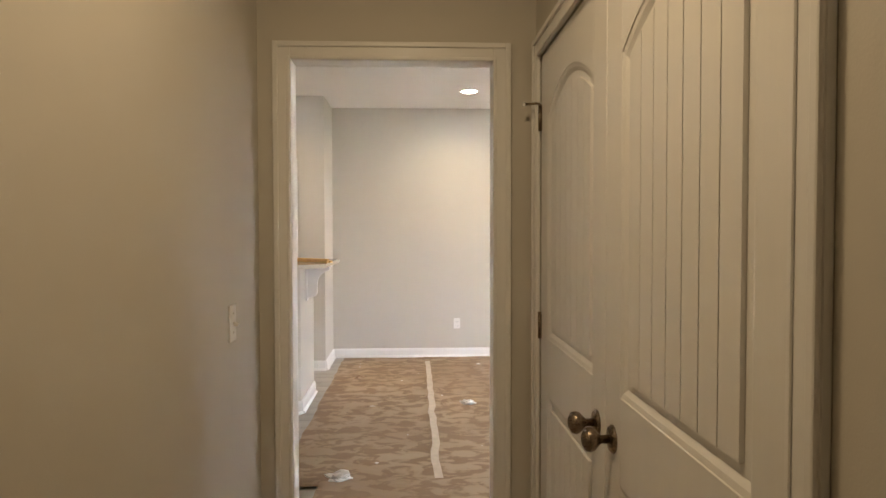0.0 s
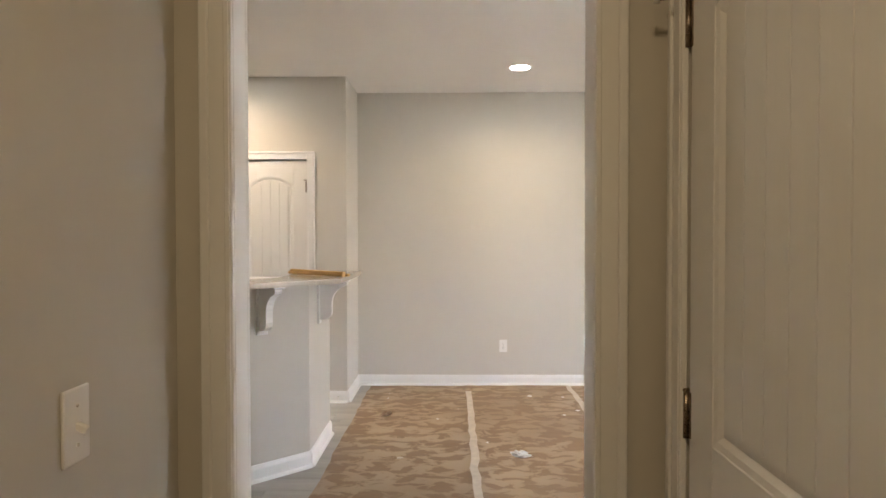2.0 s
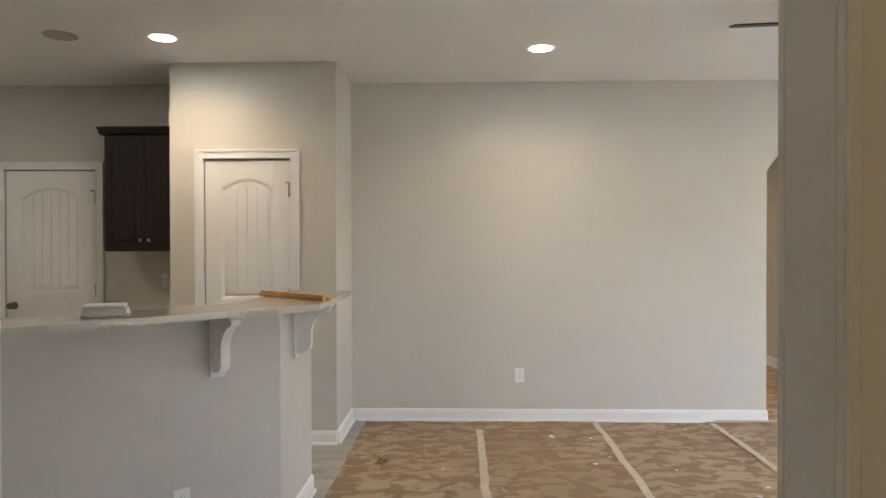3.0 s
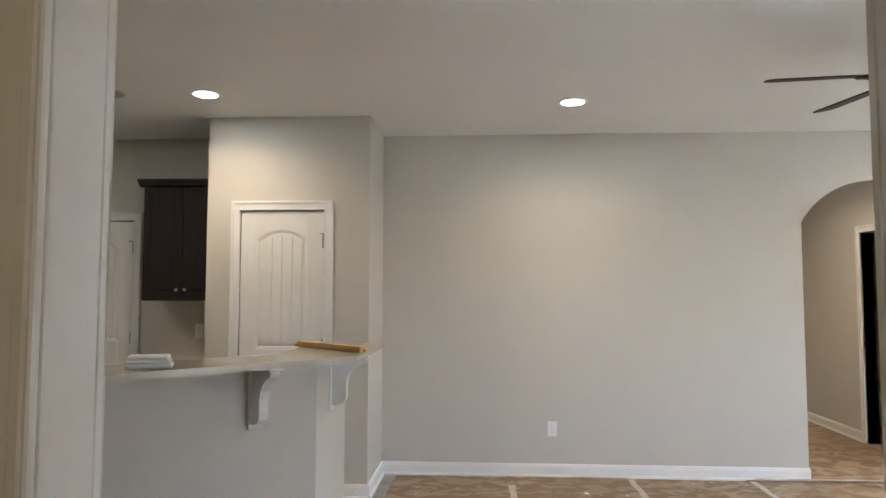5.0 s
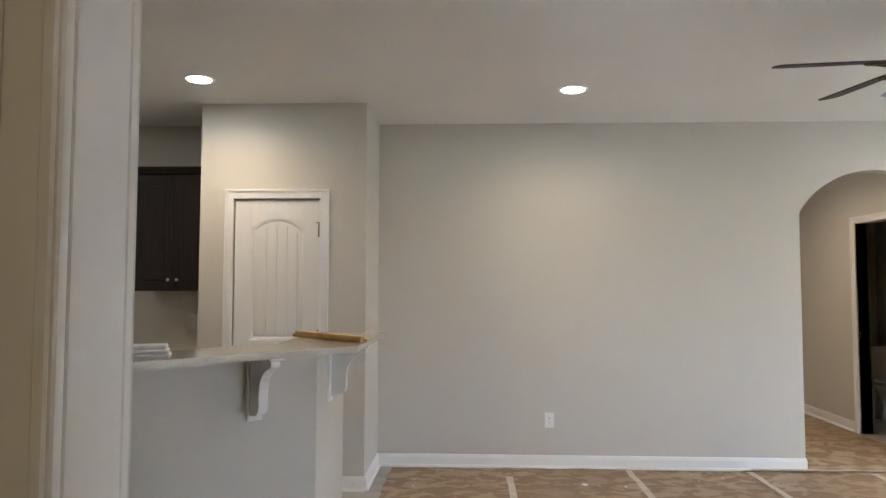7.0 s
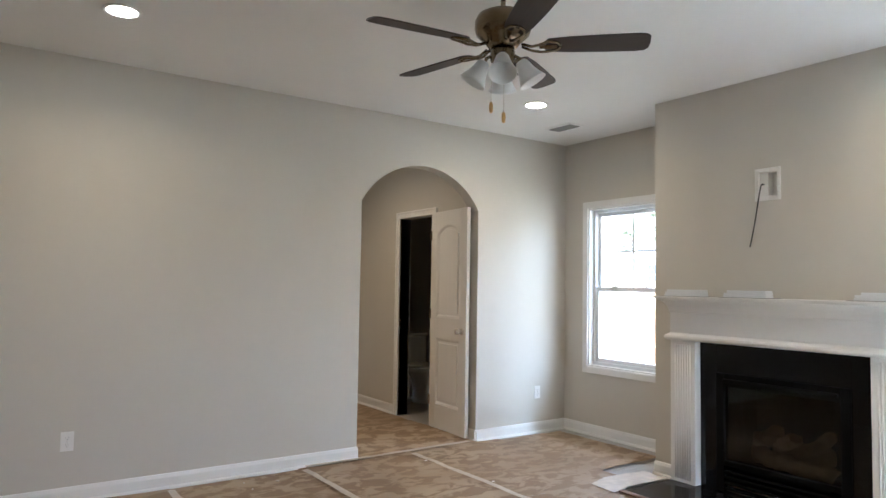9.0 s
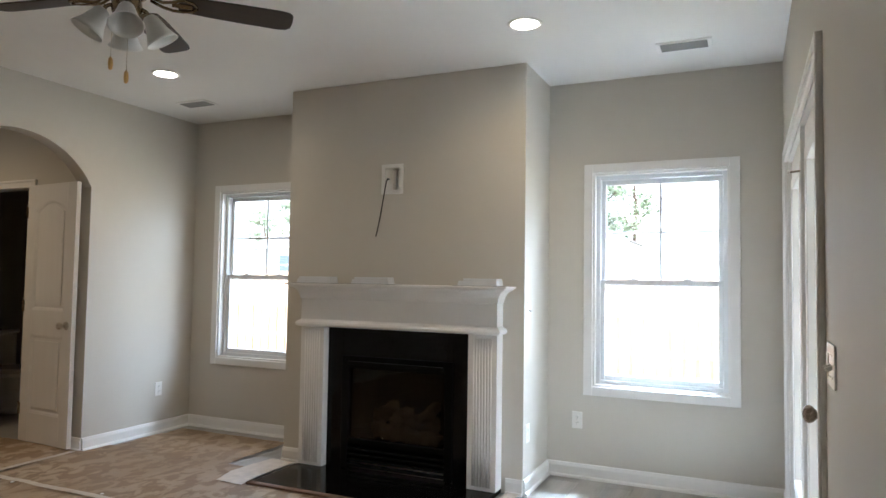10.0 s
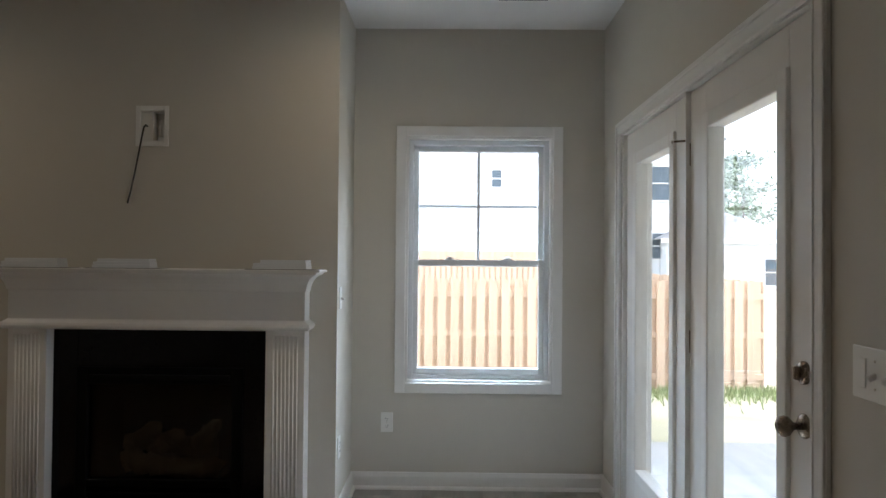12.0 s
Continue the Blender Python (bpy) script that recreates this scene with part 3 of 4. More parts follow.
# ---- patio doors: local x from the left seen from the room ----
def patio_leaf(m, w, label, active):
    d = thing("patio_door", m, label, "glass door", "pair of patio doors")
    t, s, top, bot, h = 0.044, 0.150, 0.125, 0.27, 2.02
    part("stile", box(0, s, 0, t, 0.02, h, 0.002), DOORP, d)
    part("stile", box(w - s, w, 0, t, 0.02, h, 0.002), DOORP, d)
    part("rail", box(s, w - s, 0, t, h - top, h, 0.002), DOORP, d)
    part("rail", box(s, w - s, 0, t, 0.02, bot, 0.002), DOORP, d)
    k = 0.052
    bm = bmesh.new()
    for a, b, lo, hi in ((s - 0.004, s + k, bot - 0.004, h - top + 0.004), (w - s - k, w - s + 0.004, bot - 0.004, h - top + 0.004)):
        bx(bm, a, b, -0.013, t + 0.008, lo, hi, 0.005, 2)
    for lo, hi in ((bot - 0.004, bot + k), (h - top - k, h - top + 0.004)):
        bx(bm, s + k, w - s - k, -0.013, t + 0.008, lo, hi, 0.005, 2)
    lite = part("glass_frame", bm, PLASTIC, d, "white moulded glazing frame")
    g = part("pane", box(s + k, w - s - k, 0.016, 0.022, bot + k, h - top - k), PANE, lite)
    g.visible_shadow = False
    if active:
        kn = knob_parts(d, w - 0.070, 0.925)
        bm = lathe(bmesh.new(), [(0.031, 0.0), (0.031, 0.006), (0.026, 0.012), (0.010, 0.014)], (0, 0, 0), 20, 'Y')
        db = part("deadbolt", bm, NICKEL, d, "aged bronze deadbolt", pose(w - 0.070, 0, 1.065, 0, 0, 180))
        part("thumb_turn", box(-0.006, 0.006, 0.012, 0.030, -0.018, 0.018, 0.003), NICKEL, db)
        for i, z in enumerate((0.30, 1.045, 1.775)):
            hinge_parts(d, -0.012, z, i == 2)
    return d


PW = 0.915
patio_leaf(pose(FX1 - 0.030, YS - 0.022, 0, 0, 0, 180), PW, "fixed white patio door with tall glass pane", False)
patio_leaf(pose(FX1 - 0.030 - PW - 0.018, YS - 0.022, 0, 0, 0, 180), PW, "white patio door with tall glass pane and bronze knob", True)
casing("patio_casing", pose(FX1, YS, 0, 0, 0, 180), FX1 - FX0, 2.030)
j = thing("patio_jamb", pose(FX1, YS, 0, 0, 0, 180), "white patio door frame and metal threshold", "trim", kind="structure")
W = FX1 - FX0
part("jamb_side", box(0, 0.026, 0.002, 0.155, 0, 2.048), TRIM, j)
part("jamb_side", box(W - 0.026, W, 0.002, 0.155, 0, 2.048), TRIM, j)
part("jamb_head", box(0.026, W - 0.026, 0.002, 0.155, 2.024, 2.048), TRIM, j)
part("mullion", box(0.030 + PW + 0.001, 0.030 + PW + 0.016, 0.004, 0.10, 0.018, 2.022), TRIM, j)
part("threshold", box(0.026, W - 0.026, 0.004, 0.16, -0.004, 0.016, 0.003), THRESH, j, "brushed metal threshold")


# ---- breakfast bar ----
top = [(0.432, 6.63), (0.432, 5.742), (-2.01, 3.30), (-2.50, 3.30), (0.03, 5.83), (0.03, 6.63)]
bm = prism(bmesh.new(), top, XY, 1.125, 1.155)
bmesh.ops.bevel(bm, geom=[e for e in bm.edges if abs(e.verts[0].co.z - e.verts[1].co.z) < 0.001], offset=0.003, segments=2, affect='EDGES')
ob = new("bar_top", mesh_of("bar_top", bm, QUARTZ))
tagged(ob, "speckled cream quartz bar top on the half wall", "countertop")


def corbel(m):
    """A scrolled bracket: local -y outwards, top at z=0."""
    c = thing("corbel", m, "white painted wooden corbel under the bar top", "corbel", "corbels under the bar top")
    pts = [(0, 0), (0.185, 0), (0.190, -0.012), (0.186, -0.026), (0.165, -0.034), (0.140, -0.045), (0.112, -0.066), (0.092, -0.095), (0.083, -0.130), (0.082, -0.165), (0.084, -0.195), (0.078, -0.222), (0.060, -0.238), (0.036, -0.244), (0.010, -0.246), (0, -0.246)]
    out = [(0.012 + a * 0.95, b) for a, b in pts]
    part("bracket", prism(bmesh.new(), out, lambda a, b, d: (d, -a, b - 0.013), -0.022, 0.022), TRIM, c)
    part("back_plate", box(-0.036, 0.036, -0.014, 0, -0.285, -0.001, 0.003), TRIM, c)
    part("top_plate", box(-0.036, 0.036, -0.205, -0.014, -0.013, -0.001, 0.003), TRIM, c)
    return c


s2 = math.sqrt(0.5)
for t in (0.32, 1.40, 2.40):
    corbel(pose(0.218 - t * s2, 5.85 - t * s2, 1.125, 0, 0, 45))
corbel(pose(0.218, 6.13, 1.125, 0, 0, 90))

# things on the bar
for i, (dx, dy, a) in enumerate(((0, 0, 0), (0.02, 0.018, 2.0), (0.012, -0.022, -1.5))):
    z = 1.155 + (0.016 if i == 2 else 0)
    c = thing("wood_stick", pose(0.207 + dx, 6.10 + dy, z, 0, 0, -40.5 + a), "raw pine stick lying on the bar top", "wood stick", "pine sticks on the bar top")
    part("stick", box(-0.28, 0.28, -0.011, 0.011, 0.0, 0.016, 0.002), STICK, c)
c = thing("folded_towel", pose(-0.29, 5.215, 1.155, 0, 0, 20), "folded white paper towel stack on the bar top", "paper towel")
for i in range(3):
    bm = box(-0.085 + 0.004 * i, 0.085 - 0.006 * i, -0.05, 0.05, 0.016 * i, 0.016 * i + 0.017, 0.006, 2)
    part("fold", bm, CLOTH, c)


# ---- upper kitchen cabinet ----
cab = thing("wall_cabinet", pose(-1.66, YN, 1.38), "dark espresso wall cabinet with two raised-panel doors", "cabinet")
CWD = 0.645
part("body", box(0, CWD, -0.30, 0, 0, 0.90, 0.002), DARKWOOD, cab)
bm = bmesh.new()
crown = [(0, 0), (-0.310, 0), (-0.325, 0.012), (-0.345, 0.035), (-0.362, 0.045), (-0.362, 0.055), (0, 0.055)]
prism(bm, crown, lambda a, b, d: (d, a, 0.90 + b), -0.04, CWD + 0.0)
part("crown_moulding", bm, DARKWOOD, cab)
for i in (0, 1):
    x0 = 0.004 + i * (CWD / 2)
    x1 = x0 + CWD / 2 - 0.007
    dr = part("cabinet_door", box(x0, x1, -0.318, -0.301, 0.006, 0.892, 0.002), DARKWOOD, cab)
    bm = bmesh.new()
    for a, b, lo, hi in ((x0, x0 + 0.055, 0.006, 0.892), (x1 - 0.055, x1, 0.006, 0.892), (x0 + 0.055, x1 - 0.055, 0.006, 0.065), (x0 + 0.055, x1 - 0.055, 0.833, 0.892)):
        bx(bm, a, b, -0.325, -0.317, lo, hi, 0.002)
    part("door_frame", bm, DARKWOOD, dr)
    part("raised_panel", box(x0 + 0.075, x1 - 0.075, -0.324, -0.317, 0.085, 0.813, 0.006, 2), DARKWOOD, dr)
    kx = x1 - 0.030 if i == 0 else x0 + 0.030
    part("cabinet_knob", lathe(bmesh.new(), [(0.005, 0), (0.005, 0.012), (0.013, 0.018), (0.013, 0.024), (0.006, 0.028)], (0, 0, 0), 14, 'Y'), SATIN, dr, "satin nickel knob", pose(kx, -0.325, 0.085, 0, 0, 180))
# kitchen counter run under it
base = thing("base_cabinet", pose(-1.66, YN, 0), "dark espresso base cabinet under the kitchen counter", "cabinet")
part("body", box(0, 0.645, -0.58, 0, 0.10, 0.86, 0.002), DARKWOOD, base)
part("toe_kick", box(0.01, 0.635, -0.52, -0.02, 0, 0.10), DARKWOOD, base)
ob = new("kitchen_counter", mesh_of("kitchen_counter", box(-1.67, PX0 - 0.012, YN - 0.62, YN, 0.861, 0.895, 0.004), QUARTZ))
tagged(ob, "cream quartz kitchen counter beside the pantry wall", "countertop")


# ---- fireplace ----
fp = thing("fireplace_mantel", pose(XB, 5.642, 0, 0, 0, -90), "white painted wooden fireplace mantel with fluted pilasters", "mantel")
MW = 0.741        # half width over the pilasters
for sgn in (-1, 1):
    a, b = (-MW, -MW + 0.195) if sgn < 0 else (MW - 0.195, MW)
    pil = part("pilaster", box(a, b, -0.105, 0, 0.026, 0.997, 0.002), TRIM, fp)
    for i in range(7):
        x = a + 0.030 + i * 0.0195
        part("flute", lathe(bmesh.new(), [(0.0075, 0.05), (0.0075, 0.968)], (x + 0.009, -0.1015, 0), 8), TRIM, pil)
part("frieze", box(-MW, MW, -0.110, 0, 0.995, 1.235, 0.002), TRIM, fp)


def mitred(profile, z):
    """A moulding that runs round the front and both ends of the mantel with mitred corners."""
    bm = bmesh.new()
    rows = [[bm.verts.new(p) for p in ((-MW - a, 0, z + b), (-MW - a, -0.110 - a, z + b), (MW + a, -0.110 - a, z + b), (MW + a, 0, z + b))] for a, b in profile]
    for lo, hi in zip(rows, rows[1:]):
        for i in range(3):
            bm.faces.new((lo[i], lo[i + 1], hi[i + 1], hi[i]))
    bm.faces.new(rows[0][::-1])
    bm.faces.new(rows[-1])
    bmesh.ops.recalc_face_normals(bm, faces=bm.faces)
    return bm


ring = [(0.0005, 0), (0.016, 0.002), (0.026, 0.010), (0.030, 0.021), (0.026, 0.033), (0.014, 0.041), (0.004, 0.048), (0.0005, 0.052)]
part("band_moulding", mitred(ring, 0.994), TRIM, fp)
cove = [(0.0005, 0), (0.005, 0.004), (0.008, 0.020), (0.013, 0.038), (0.022, 0.056), (0.036, 0.072), (0.054, 0.083), (0.068, 0.088), (0.070, 0.098)]
part("crown_moulding", mitred(cove, 1.188), TRIM, fp)
part("mantel_shelf", box(-MW - 0.088, MW + 0.088, -0.196, 0, 1.2865, 1.299, 0.004, 2), TRIM, fp)

ins = thing("fireplace_insert", pose(XB, (FBY0 + FBY1) / 2, 0, 0, 0, -90), "black gas fireplace with ceramic logs behind glass", "fireplace")
IW = 0.5455
hw = (FBY1 - FBY0) / 2
for a, b, lo in ((-IW, -hw - 0.001, 0.026), (hw + 0.001, IW, 0.026), (-hw, hw, FBZ)):
    part("granite_slab", box(a, b, -0.045, -0.001, lo, 0.994, 0.001), BLACKSTONE, ins, "polished black granite surround slab")
bm = bmesh.new()
bx(bm, -hw + 0.01, hw - 0.01, 0.40, 0.42, 0.10, FBZ - 0.01)
bx(bm, -hw + 0.005, -hw + 0.02, -0.02, 0.40, 0.10, FBZ - 0.01)
bx(bm, hw - 0.02, hw - 0.005, -0.02, 0.40, 0.10, FBZ - 0.01)
bx(bm, -hw + 0.02, hw - 0.02, -0.02, 0.40, 0.095, 0.13)
bx(bm, -hw + 0.02, hw - 0.02, -0.02, 0.40, FBZ - 0.03, FBZ - 0.01)
part("firebox", bm, BLACKMETAL, ins, "black steel firebox")
bm = bmesh.new()
for a, b, lo, hi in ((-hw, -hw + 0.055, 0.03, FBZ), (hw - 0.055, hw, 0.03, FBZ), (-hw + 0.055, hw - 0.055, FBZ - 0.085, FBZ), (-hw + 0.055, hw - 0.055, 0.20, 0.235)):
    bx(bm, a, b, -0.060, -0.021, lo, hi, 0.003)
part("glass_frame", bm, BLACKMETAL, ins)
part("fire_glass", box(-hw + 0.055, hw - 0.055, -0.032, -0.028, 0.235, FBZ - 0.085), FIREGLASS, ins)
for i in range(4):
    part("louvre", box(-hw + 0.057, hw - 0.057, -0.056, -0.024, 0.045 + 0.036 * i, 0.062 + 0.036 * i, 0.003), BLACKMETAL, ins)
part("hood", box(-hw + 0.06, hw - 0.06, -0.085, -0.058, FBZ - 0.060, FBZ - 0.035, 0.004), BLACKMETAL, ins)
rng = random.Random(5)
for a, b, y, z, r in ((-0.25, 0.05, 0.10, 0.27, 0.055), (0.0, 0.27, 0.08, 0.26, 0.05), (-0.16, 0.20, 0.20, 0.33, 0.055), (-0.05, 0.06, 0.05, 0.36, 0.04), (0.10, 0.24, 0.12, 0.38, 0.04), (-0.22, -0.10, 0.12, 0.36, 0.045)):
    n = 9
    pts = [(a + (b - a) * i / n, y + 0.02 * rng.uniform(-1, 1), z + 0.018 * rng.uniform(-1, 1) + (0.08 * i / n if b - a < 0.16 else 0)) for i in range(n + 1)]
    bm = tube(bmesh.new(), pts, r, 12)
    for v in bm.verts:
        v.co += 0.008 * Vector((rng.uniform(-1, 1), rng.uniform(-1, 1), rng.uniform(-1, 1)))
    part("ceramic_log", bm, LOG, ins, "tan ceramic fire log")
bm = bmesh.new()
for i in range(9):
    bx(bm, -0.27 + i * 0.066, -0.258 + i * 0.066, 0.0, 0.30, 0.20, 0.212)
bx(bm, -0.28, 0.28, 0.0, 0.012, 0.17, 0.212)
part("log_grate", bm, BLACKMETAL, ins)

# hearth slabs
hearth = thing("hearth", pose(4.63, 4.90, 0), "polished black granite hearth slab on the floor", "hearth", kind="structure")
part("slab", box(0, XB - 4.63 - 0.001, 0, 1.49, 0, 0.024, 0.003), BLACKSTONE, hearth)

# stacks of fluted plastic strips on the mantel shelf
def trim_stack(y, turn, lengths):
    """Hollow fluted strips lying on a thin wider card, cut ends to +x."""
    st = thing("trim_stack", pose(5.09, y, 1.299, 0, 0, -90 + turn), "stack of white fluted plastic strips on the mantel", "plastic strips", "stacks of white strips on the mantel")
    part("card", box(-0.175, 0.180, -0.075, 0.060, 0.0, 0.003, 0.001), GRILLE, st, "thin grey card")
    z = 0.003
    for k, (a, b) in enumerate(lengths):
        edge = [(-0.052, z + 0.0145), (0.045, z + 0.0145)]
        for q in range(7):
            y0 = 0.045 - q * 0.0139
            edge += [(y0, z), (y0 - 0.0085, z), (y0 - 0.0085, z + 0.0105), (y0 - 0.0130, z + 0.0105)]
        bm = prism(bmesh.new(), edge[:-2] + [(-0.052, z)], YZ, a, b)
        part("strip", bm, VINYLW, st)
        z += 0.0152


trim_stack(6.235, 3, ((-0.15, 0.125), (-0.145, 0.123), (-0.13, 0.120)))
trim_stack(5.785, 4, ((-0.150, 0.128), (-0.145, 0.126), (-0.125, 0.122)))
trim_stack(5.005, -3, ((-0.145, 0.125), (-0.140, 0.123), (-0.105, 0.120)))


# ---- wall plates ----
def outlet(m):
    o = thing("wall_outlet", m, "white duplex wall outlet", "outlet", "wall outlets")
    part("cover_plate", box(-0.036, 0.036, -0.006, 0, -0.058, 0.058, 0.003, 2), PLASTIC, o)
    for z in (-0.021, 0.021):
        s = part("socket", lathe(bmesh.new(), [(0.0165, -0.0085), (0.0165, -0.005)], (0, 0, z), 18, 'Y'), PLASTIC, o)
        bm = box(-0.0075, -0.0055, -0.0092, -0.008, z - 0.002, z + 0.007)
        bx(bm, 0.0055, 0.0075, -0.0092, -0.008, z - 0.002, z + 0.007)
        bx(bm, -0.002, 0.002, -0.0092, -0.008, z - 0.010, z - 0.006)
        part("slots", bm, DARKP, s)
    part("screw", lathe(bmesh.new(), [(0.003, -0.0075), (0.003, -0.005)], (0, 0, 0), 10, 'Y'), SATIN, o)
    return o


outlet(pose(1.562, YN, 0.37))
outlet(pose(5.41, YN, 0.37))
outlet(pose(XE, 4.55, 0.39, 0, 0, -90))
outlet(pose(5.29, YB0, 0.37))
outlet(pose(-0.121, 5.511, 0.32, 0, 0, 45))
outlet(pose(-1.32, YN, 1.13))


def switch(m, gangs, label):
    o = thing("light_switch", m, label, "light switch")
    w = 0.036 + 0.023 * (gangs - 1)
    part("cover_plate", box(-w, w, -0.006, 0, -0.058, 0.058, 0.003, 2), PLASTIC, o)
    for i in range(gangs):
        x = (i - (gangs - 1) / 2) * 0.046
        if gangs > 1 and i == 0:
            part("rocker", box(x - 0.016, x + 0.016, -0.009, -0.005, -0.033, 0.033, 0.002), PLASTIC, o)
            continue
        t = part("toggle", box(-0.0045, 0.0045, -0.020, 0, -0.006, 0.006, 0.0015), PLASTIC, o, m=pose(x, -0.004, 0, 25))
        for z in (-0.03, 0.03):
            part("screw", lathe(bmesh.new(), [(0.003, -0.0075), (0.003, -0.005)], (x, 0, z), 8, 'Y'), SATIN, o)
    return o


switch(pose(HX0, 2.80, 1.125, 0, 0, 90), 1, "white toggle light switch on the hall wall")
switch(pose(3.215, YS, 1.115, 0, 0, 180), 3, "white three-gang switch plate beside the patio door")
switch(pose(5.29, YB0, 1.15), 1, "white toggle switch on the chimney breast side")

# recessed media box with its cable
tv = thing("media_box", pose(XB, 5.722, 2.03, 0, 0, -90), "white recessed wall box above the mantel", "wall box")
bm = bmesh.new()
for a, b, lo, hi in ((-0.086, -0.062, -0.105, 0.105), (0.062, 0.086, -0.105, 0.105), (-0.062, 0.062, 0.078, 0.105), (-0.062, 0.062, -0.105, -0.078)):
    bx(bm, a, b, -0.006, 0, lo, hi, 0.002)
part("flange", bm, PLASTIC, tv)
bm = bmesh.new()
bx(bm, -0.062, 0.062, 0.060, 0.064, -0.078, 0.078)
bx(bm, -0.066, -0.062, 0.001, 0.060, -0.078, 0.078)
bx(bm, 0.062, 0.066, 0.001, 0.060, -0.078, 0.078)
bx(bm, -0.062, 0.062, 0.001, 0.060, 0.074, 0.078)
bx(bm, -0.062, 0.062, 0.001, 0.060, -0.078, -0.074)
part("tray", bm, PLASTIC, tv)
part("divider", box(-0.006, 0.0, 0.002, 0.060, -0.074, 0.074), PLASTIC, tv)
part("blank_plate", box(-0.062, -0.006, 0.012, 0.018, -0.074, 0.074, 0.002), PLASTIC, tv)
soc = part("power_socket", box(0.012, 0.050, 0.050, 0.060, -0.045, 0.045, 0.003), PLASTIC, tv)
c = thing("cable", pose(XB, 5.722, 2.03, 0, 0, -90), "black cable hanging out of the wall box", "cable")
part("cord", tube(bmesh.new(), [(-0.032, 0.02, 0.0), (-0.034, -0.004, 0.005), (-0.036, -0.020, -0.010), (-0.044, -0.024, -0.06), (-0.062, -0.020, -0.15), (-0.085, -0.014, -0.26), (-0.108, -0.012, -0.36), (-0.117, -0.014, -0.40)], 0.0045), CORD, c)


# ---- ceiling fittings ----
def downlight(x, y, energy=0.42):
    d = thing("recessed_light", pose(x, y, H), "lit round recessed ceiling light with white trim", "ceiling light", "recessed ceiling lights")
    part("trim_ring", lathe(bmesh.new(), [(0.096, 0.0), (0.096, -0.004), (0.088, -0.008), (0.074, -0.006), (0.072, -0.001)], steps=32, caps=False), PLASTIC, d)
    part("lens", lathe(bmesh.new(), [(0.072, -0.0045), (0.001, -0.0045)], steps=32, caps=False), LIGHTDISC, d)
    lamp("downlight_lamp", 'AREA', pose(x, y, H - 0.012), energy, WARM, size=0.13, spread=150)


for x, y in ((1.622, 7.136), (4.51, 7.15), (4.575, 4.575)):
    downlight(x, y)
downlight(-0.783, 6.83, 0.5)
downlight(-2.75, 6.75, 0.14)
downlight(3.62, 9.2, 0.75)
spk = thing("ceiling_speaker", pose(-1.40, 6.77, H), "grey round ceiling speaker grille", "speaker")
part("grille", lathe(bmesh.new(), [(0.100, 0.0), (0.100, -0.004), (0.094, -0.007), (0.001, -0.008)], steps=32, caps=False), mat("grey_mesh", (0.42, 0.40, 0.37), 0.6), spk)
# warm ceiling light of the hall
hl = thing("hall_light", pose(1.03, 1.75, H), "lit warm ceiling light in the hall", "ceiling light")
part("base", lathe(bmesh.new(), [(0.13, 0), (0.13, -0.02), (0.12, -0.03)], steps=28), PEWTER, hl)
part("globe", lathe(bmesh.new(), [(0.118, -0.03), (0.11, -0.06), (0.08, -0.085), (0.03, -0.098), (0.002, -0.10)], steps=28, caps=False), FROST, hl)
lamp("hall_lamp", 'AREA', pose(1.03, 1.75, H - 0.115), 0.36, (1.0, 0.70, 0.36), size=0.2)


def vent(x, y, rz):
    v = thing("ceiling_vent", pose(x, y, H, 0, 0, rz), "white louvred ceiling air vent", "vent", "ceiling air vents")
    bm = bmesh.new()
    for a, b, c2, d2 in ((-0.155, 0.155, -0.085, -0.062), (-0.155, 0.155, 0.062, 0.085), (-0.155, -0.130, -0.062, 0.062), (0.130, 0.155, -0.062, 0.062)):
        bx(bm, a, b, c2, d2, -0.007, 0, 0.002)
    part("frame", bm, PLASTIC, v)
    # near-black sheet stands in for the shade inside the duct
    part("duct_shade", box(-0.130, 0.130, -0.062, 0.062, -0.002, -0.0005), DARKP, v)
    for i in range(9):
        part("slat", box(-0.130, 0.130, -0.0055, 0.0055, -0.0008, 0.0008), GRILLE, v, m=pose(0, -0.054 + 0.0135 * i, -0.006, 38))


vent(5.235, 3.81, 90)
vent(5.20, 7.54, 90)

# ---- ceiling fan ----
FZC = 2.44
fan = thing("ceiling_fan", pose(2.985, 5.72, FZC), "five-blade ceiling fan with dark blades and frosted light shades", "ceiling fan")
up = H - FZC
part("canopy", lathe(bmesh.new(), [(0.062, up), (0.062, up - 0.012), (0.050, up - 0.040), (0.020, up - 0.058), (0.013, up - 0.060)]), PEWTER, fan)
part("down_rod", lathe(bmesh.new(), [(0.012, up - 0.058), (0.012, 0.15)], steps=14), PEWTER, fan)
part("motor_housing", lathe(bmesh.new(), [(0.018, 0.172), (0.034, 0.164), (0.085, 0.155), (0.116, 0.140), (0.128, 0.115), (0.129, 0.080), (0.122, 0.055), (0.100, 0.034), (0.085, 0.022), (0.070, 0.000), (0.055, -0.012)], steps=36), PEWTER, fan, "antique pewter motor housing")
part("switch_housing", lathe(bmesh.new(), [(0.050, -0.012), (0.056, -0.025), (0.056, -0.065), (0.045, -0.085), (0.020, -0.098), (0.008, -0.112)], steps=28), PEWTER, fan)
blade_out = [(0.205, -0.050), (0.30, -0.060), (0.45, -0.066), (0.60, -0.068), (0.632, -0.062), (0.648, -0.045), (0.652, 0), (0.648, 0.045), (0.632, 0.062), (0.60, 0.068), (0.45, 0.066), (0.30, 0.060), (0.205, 0.050), (0.190, 0.03), (0.190, -0.03)]
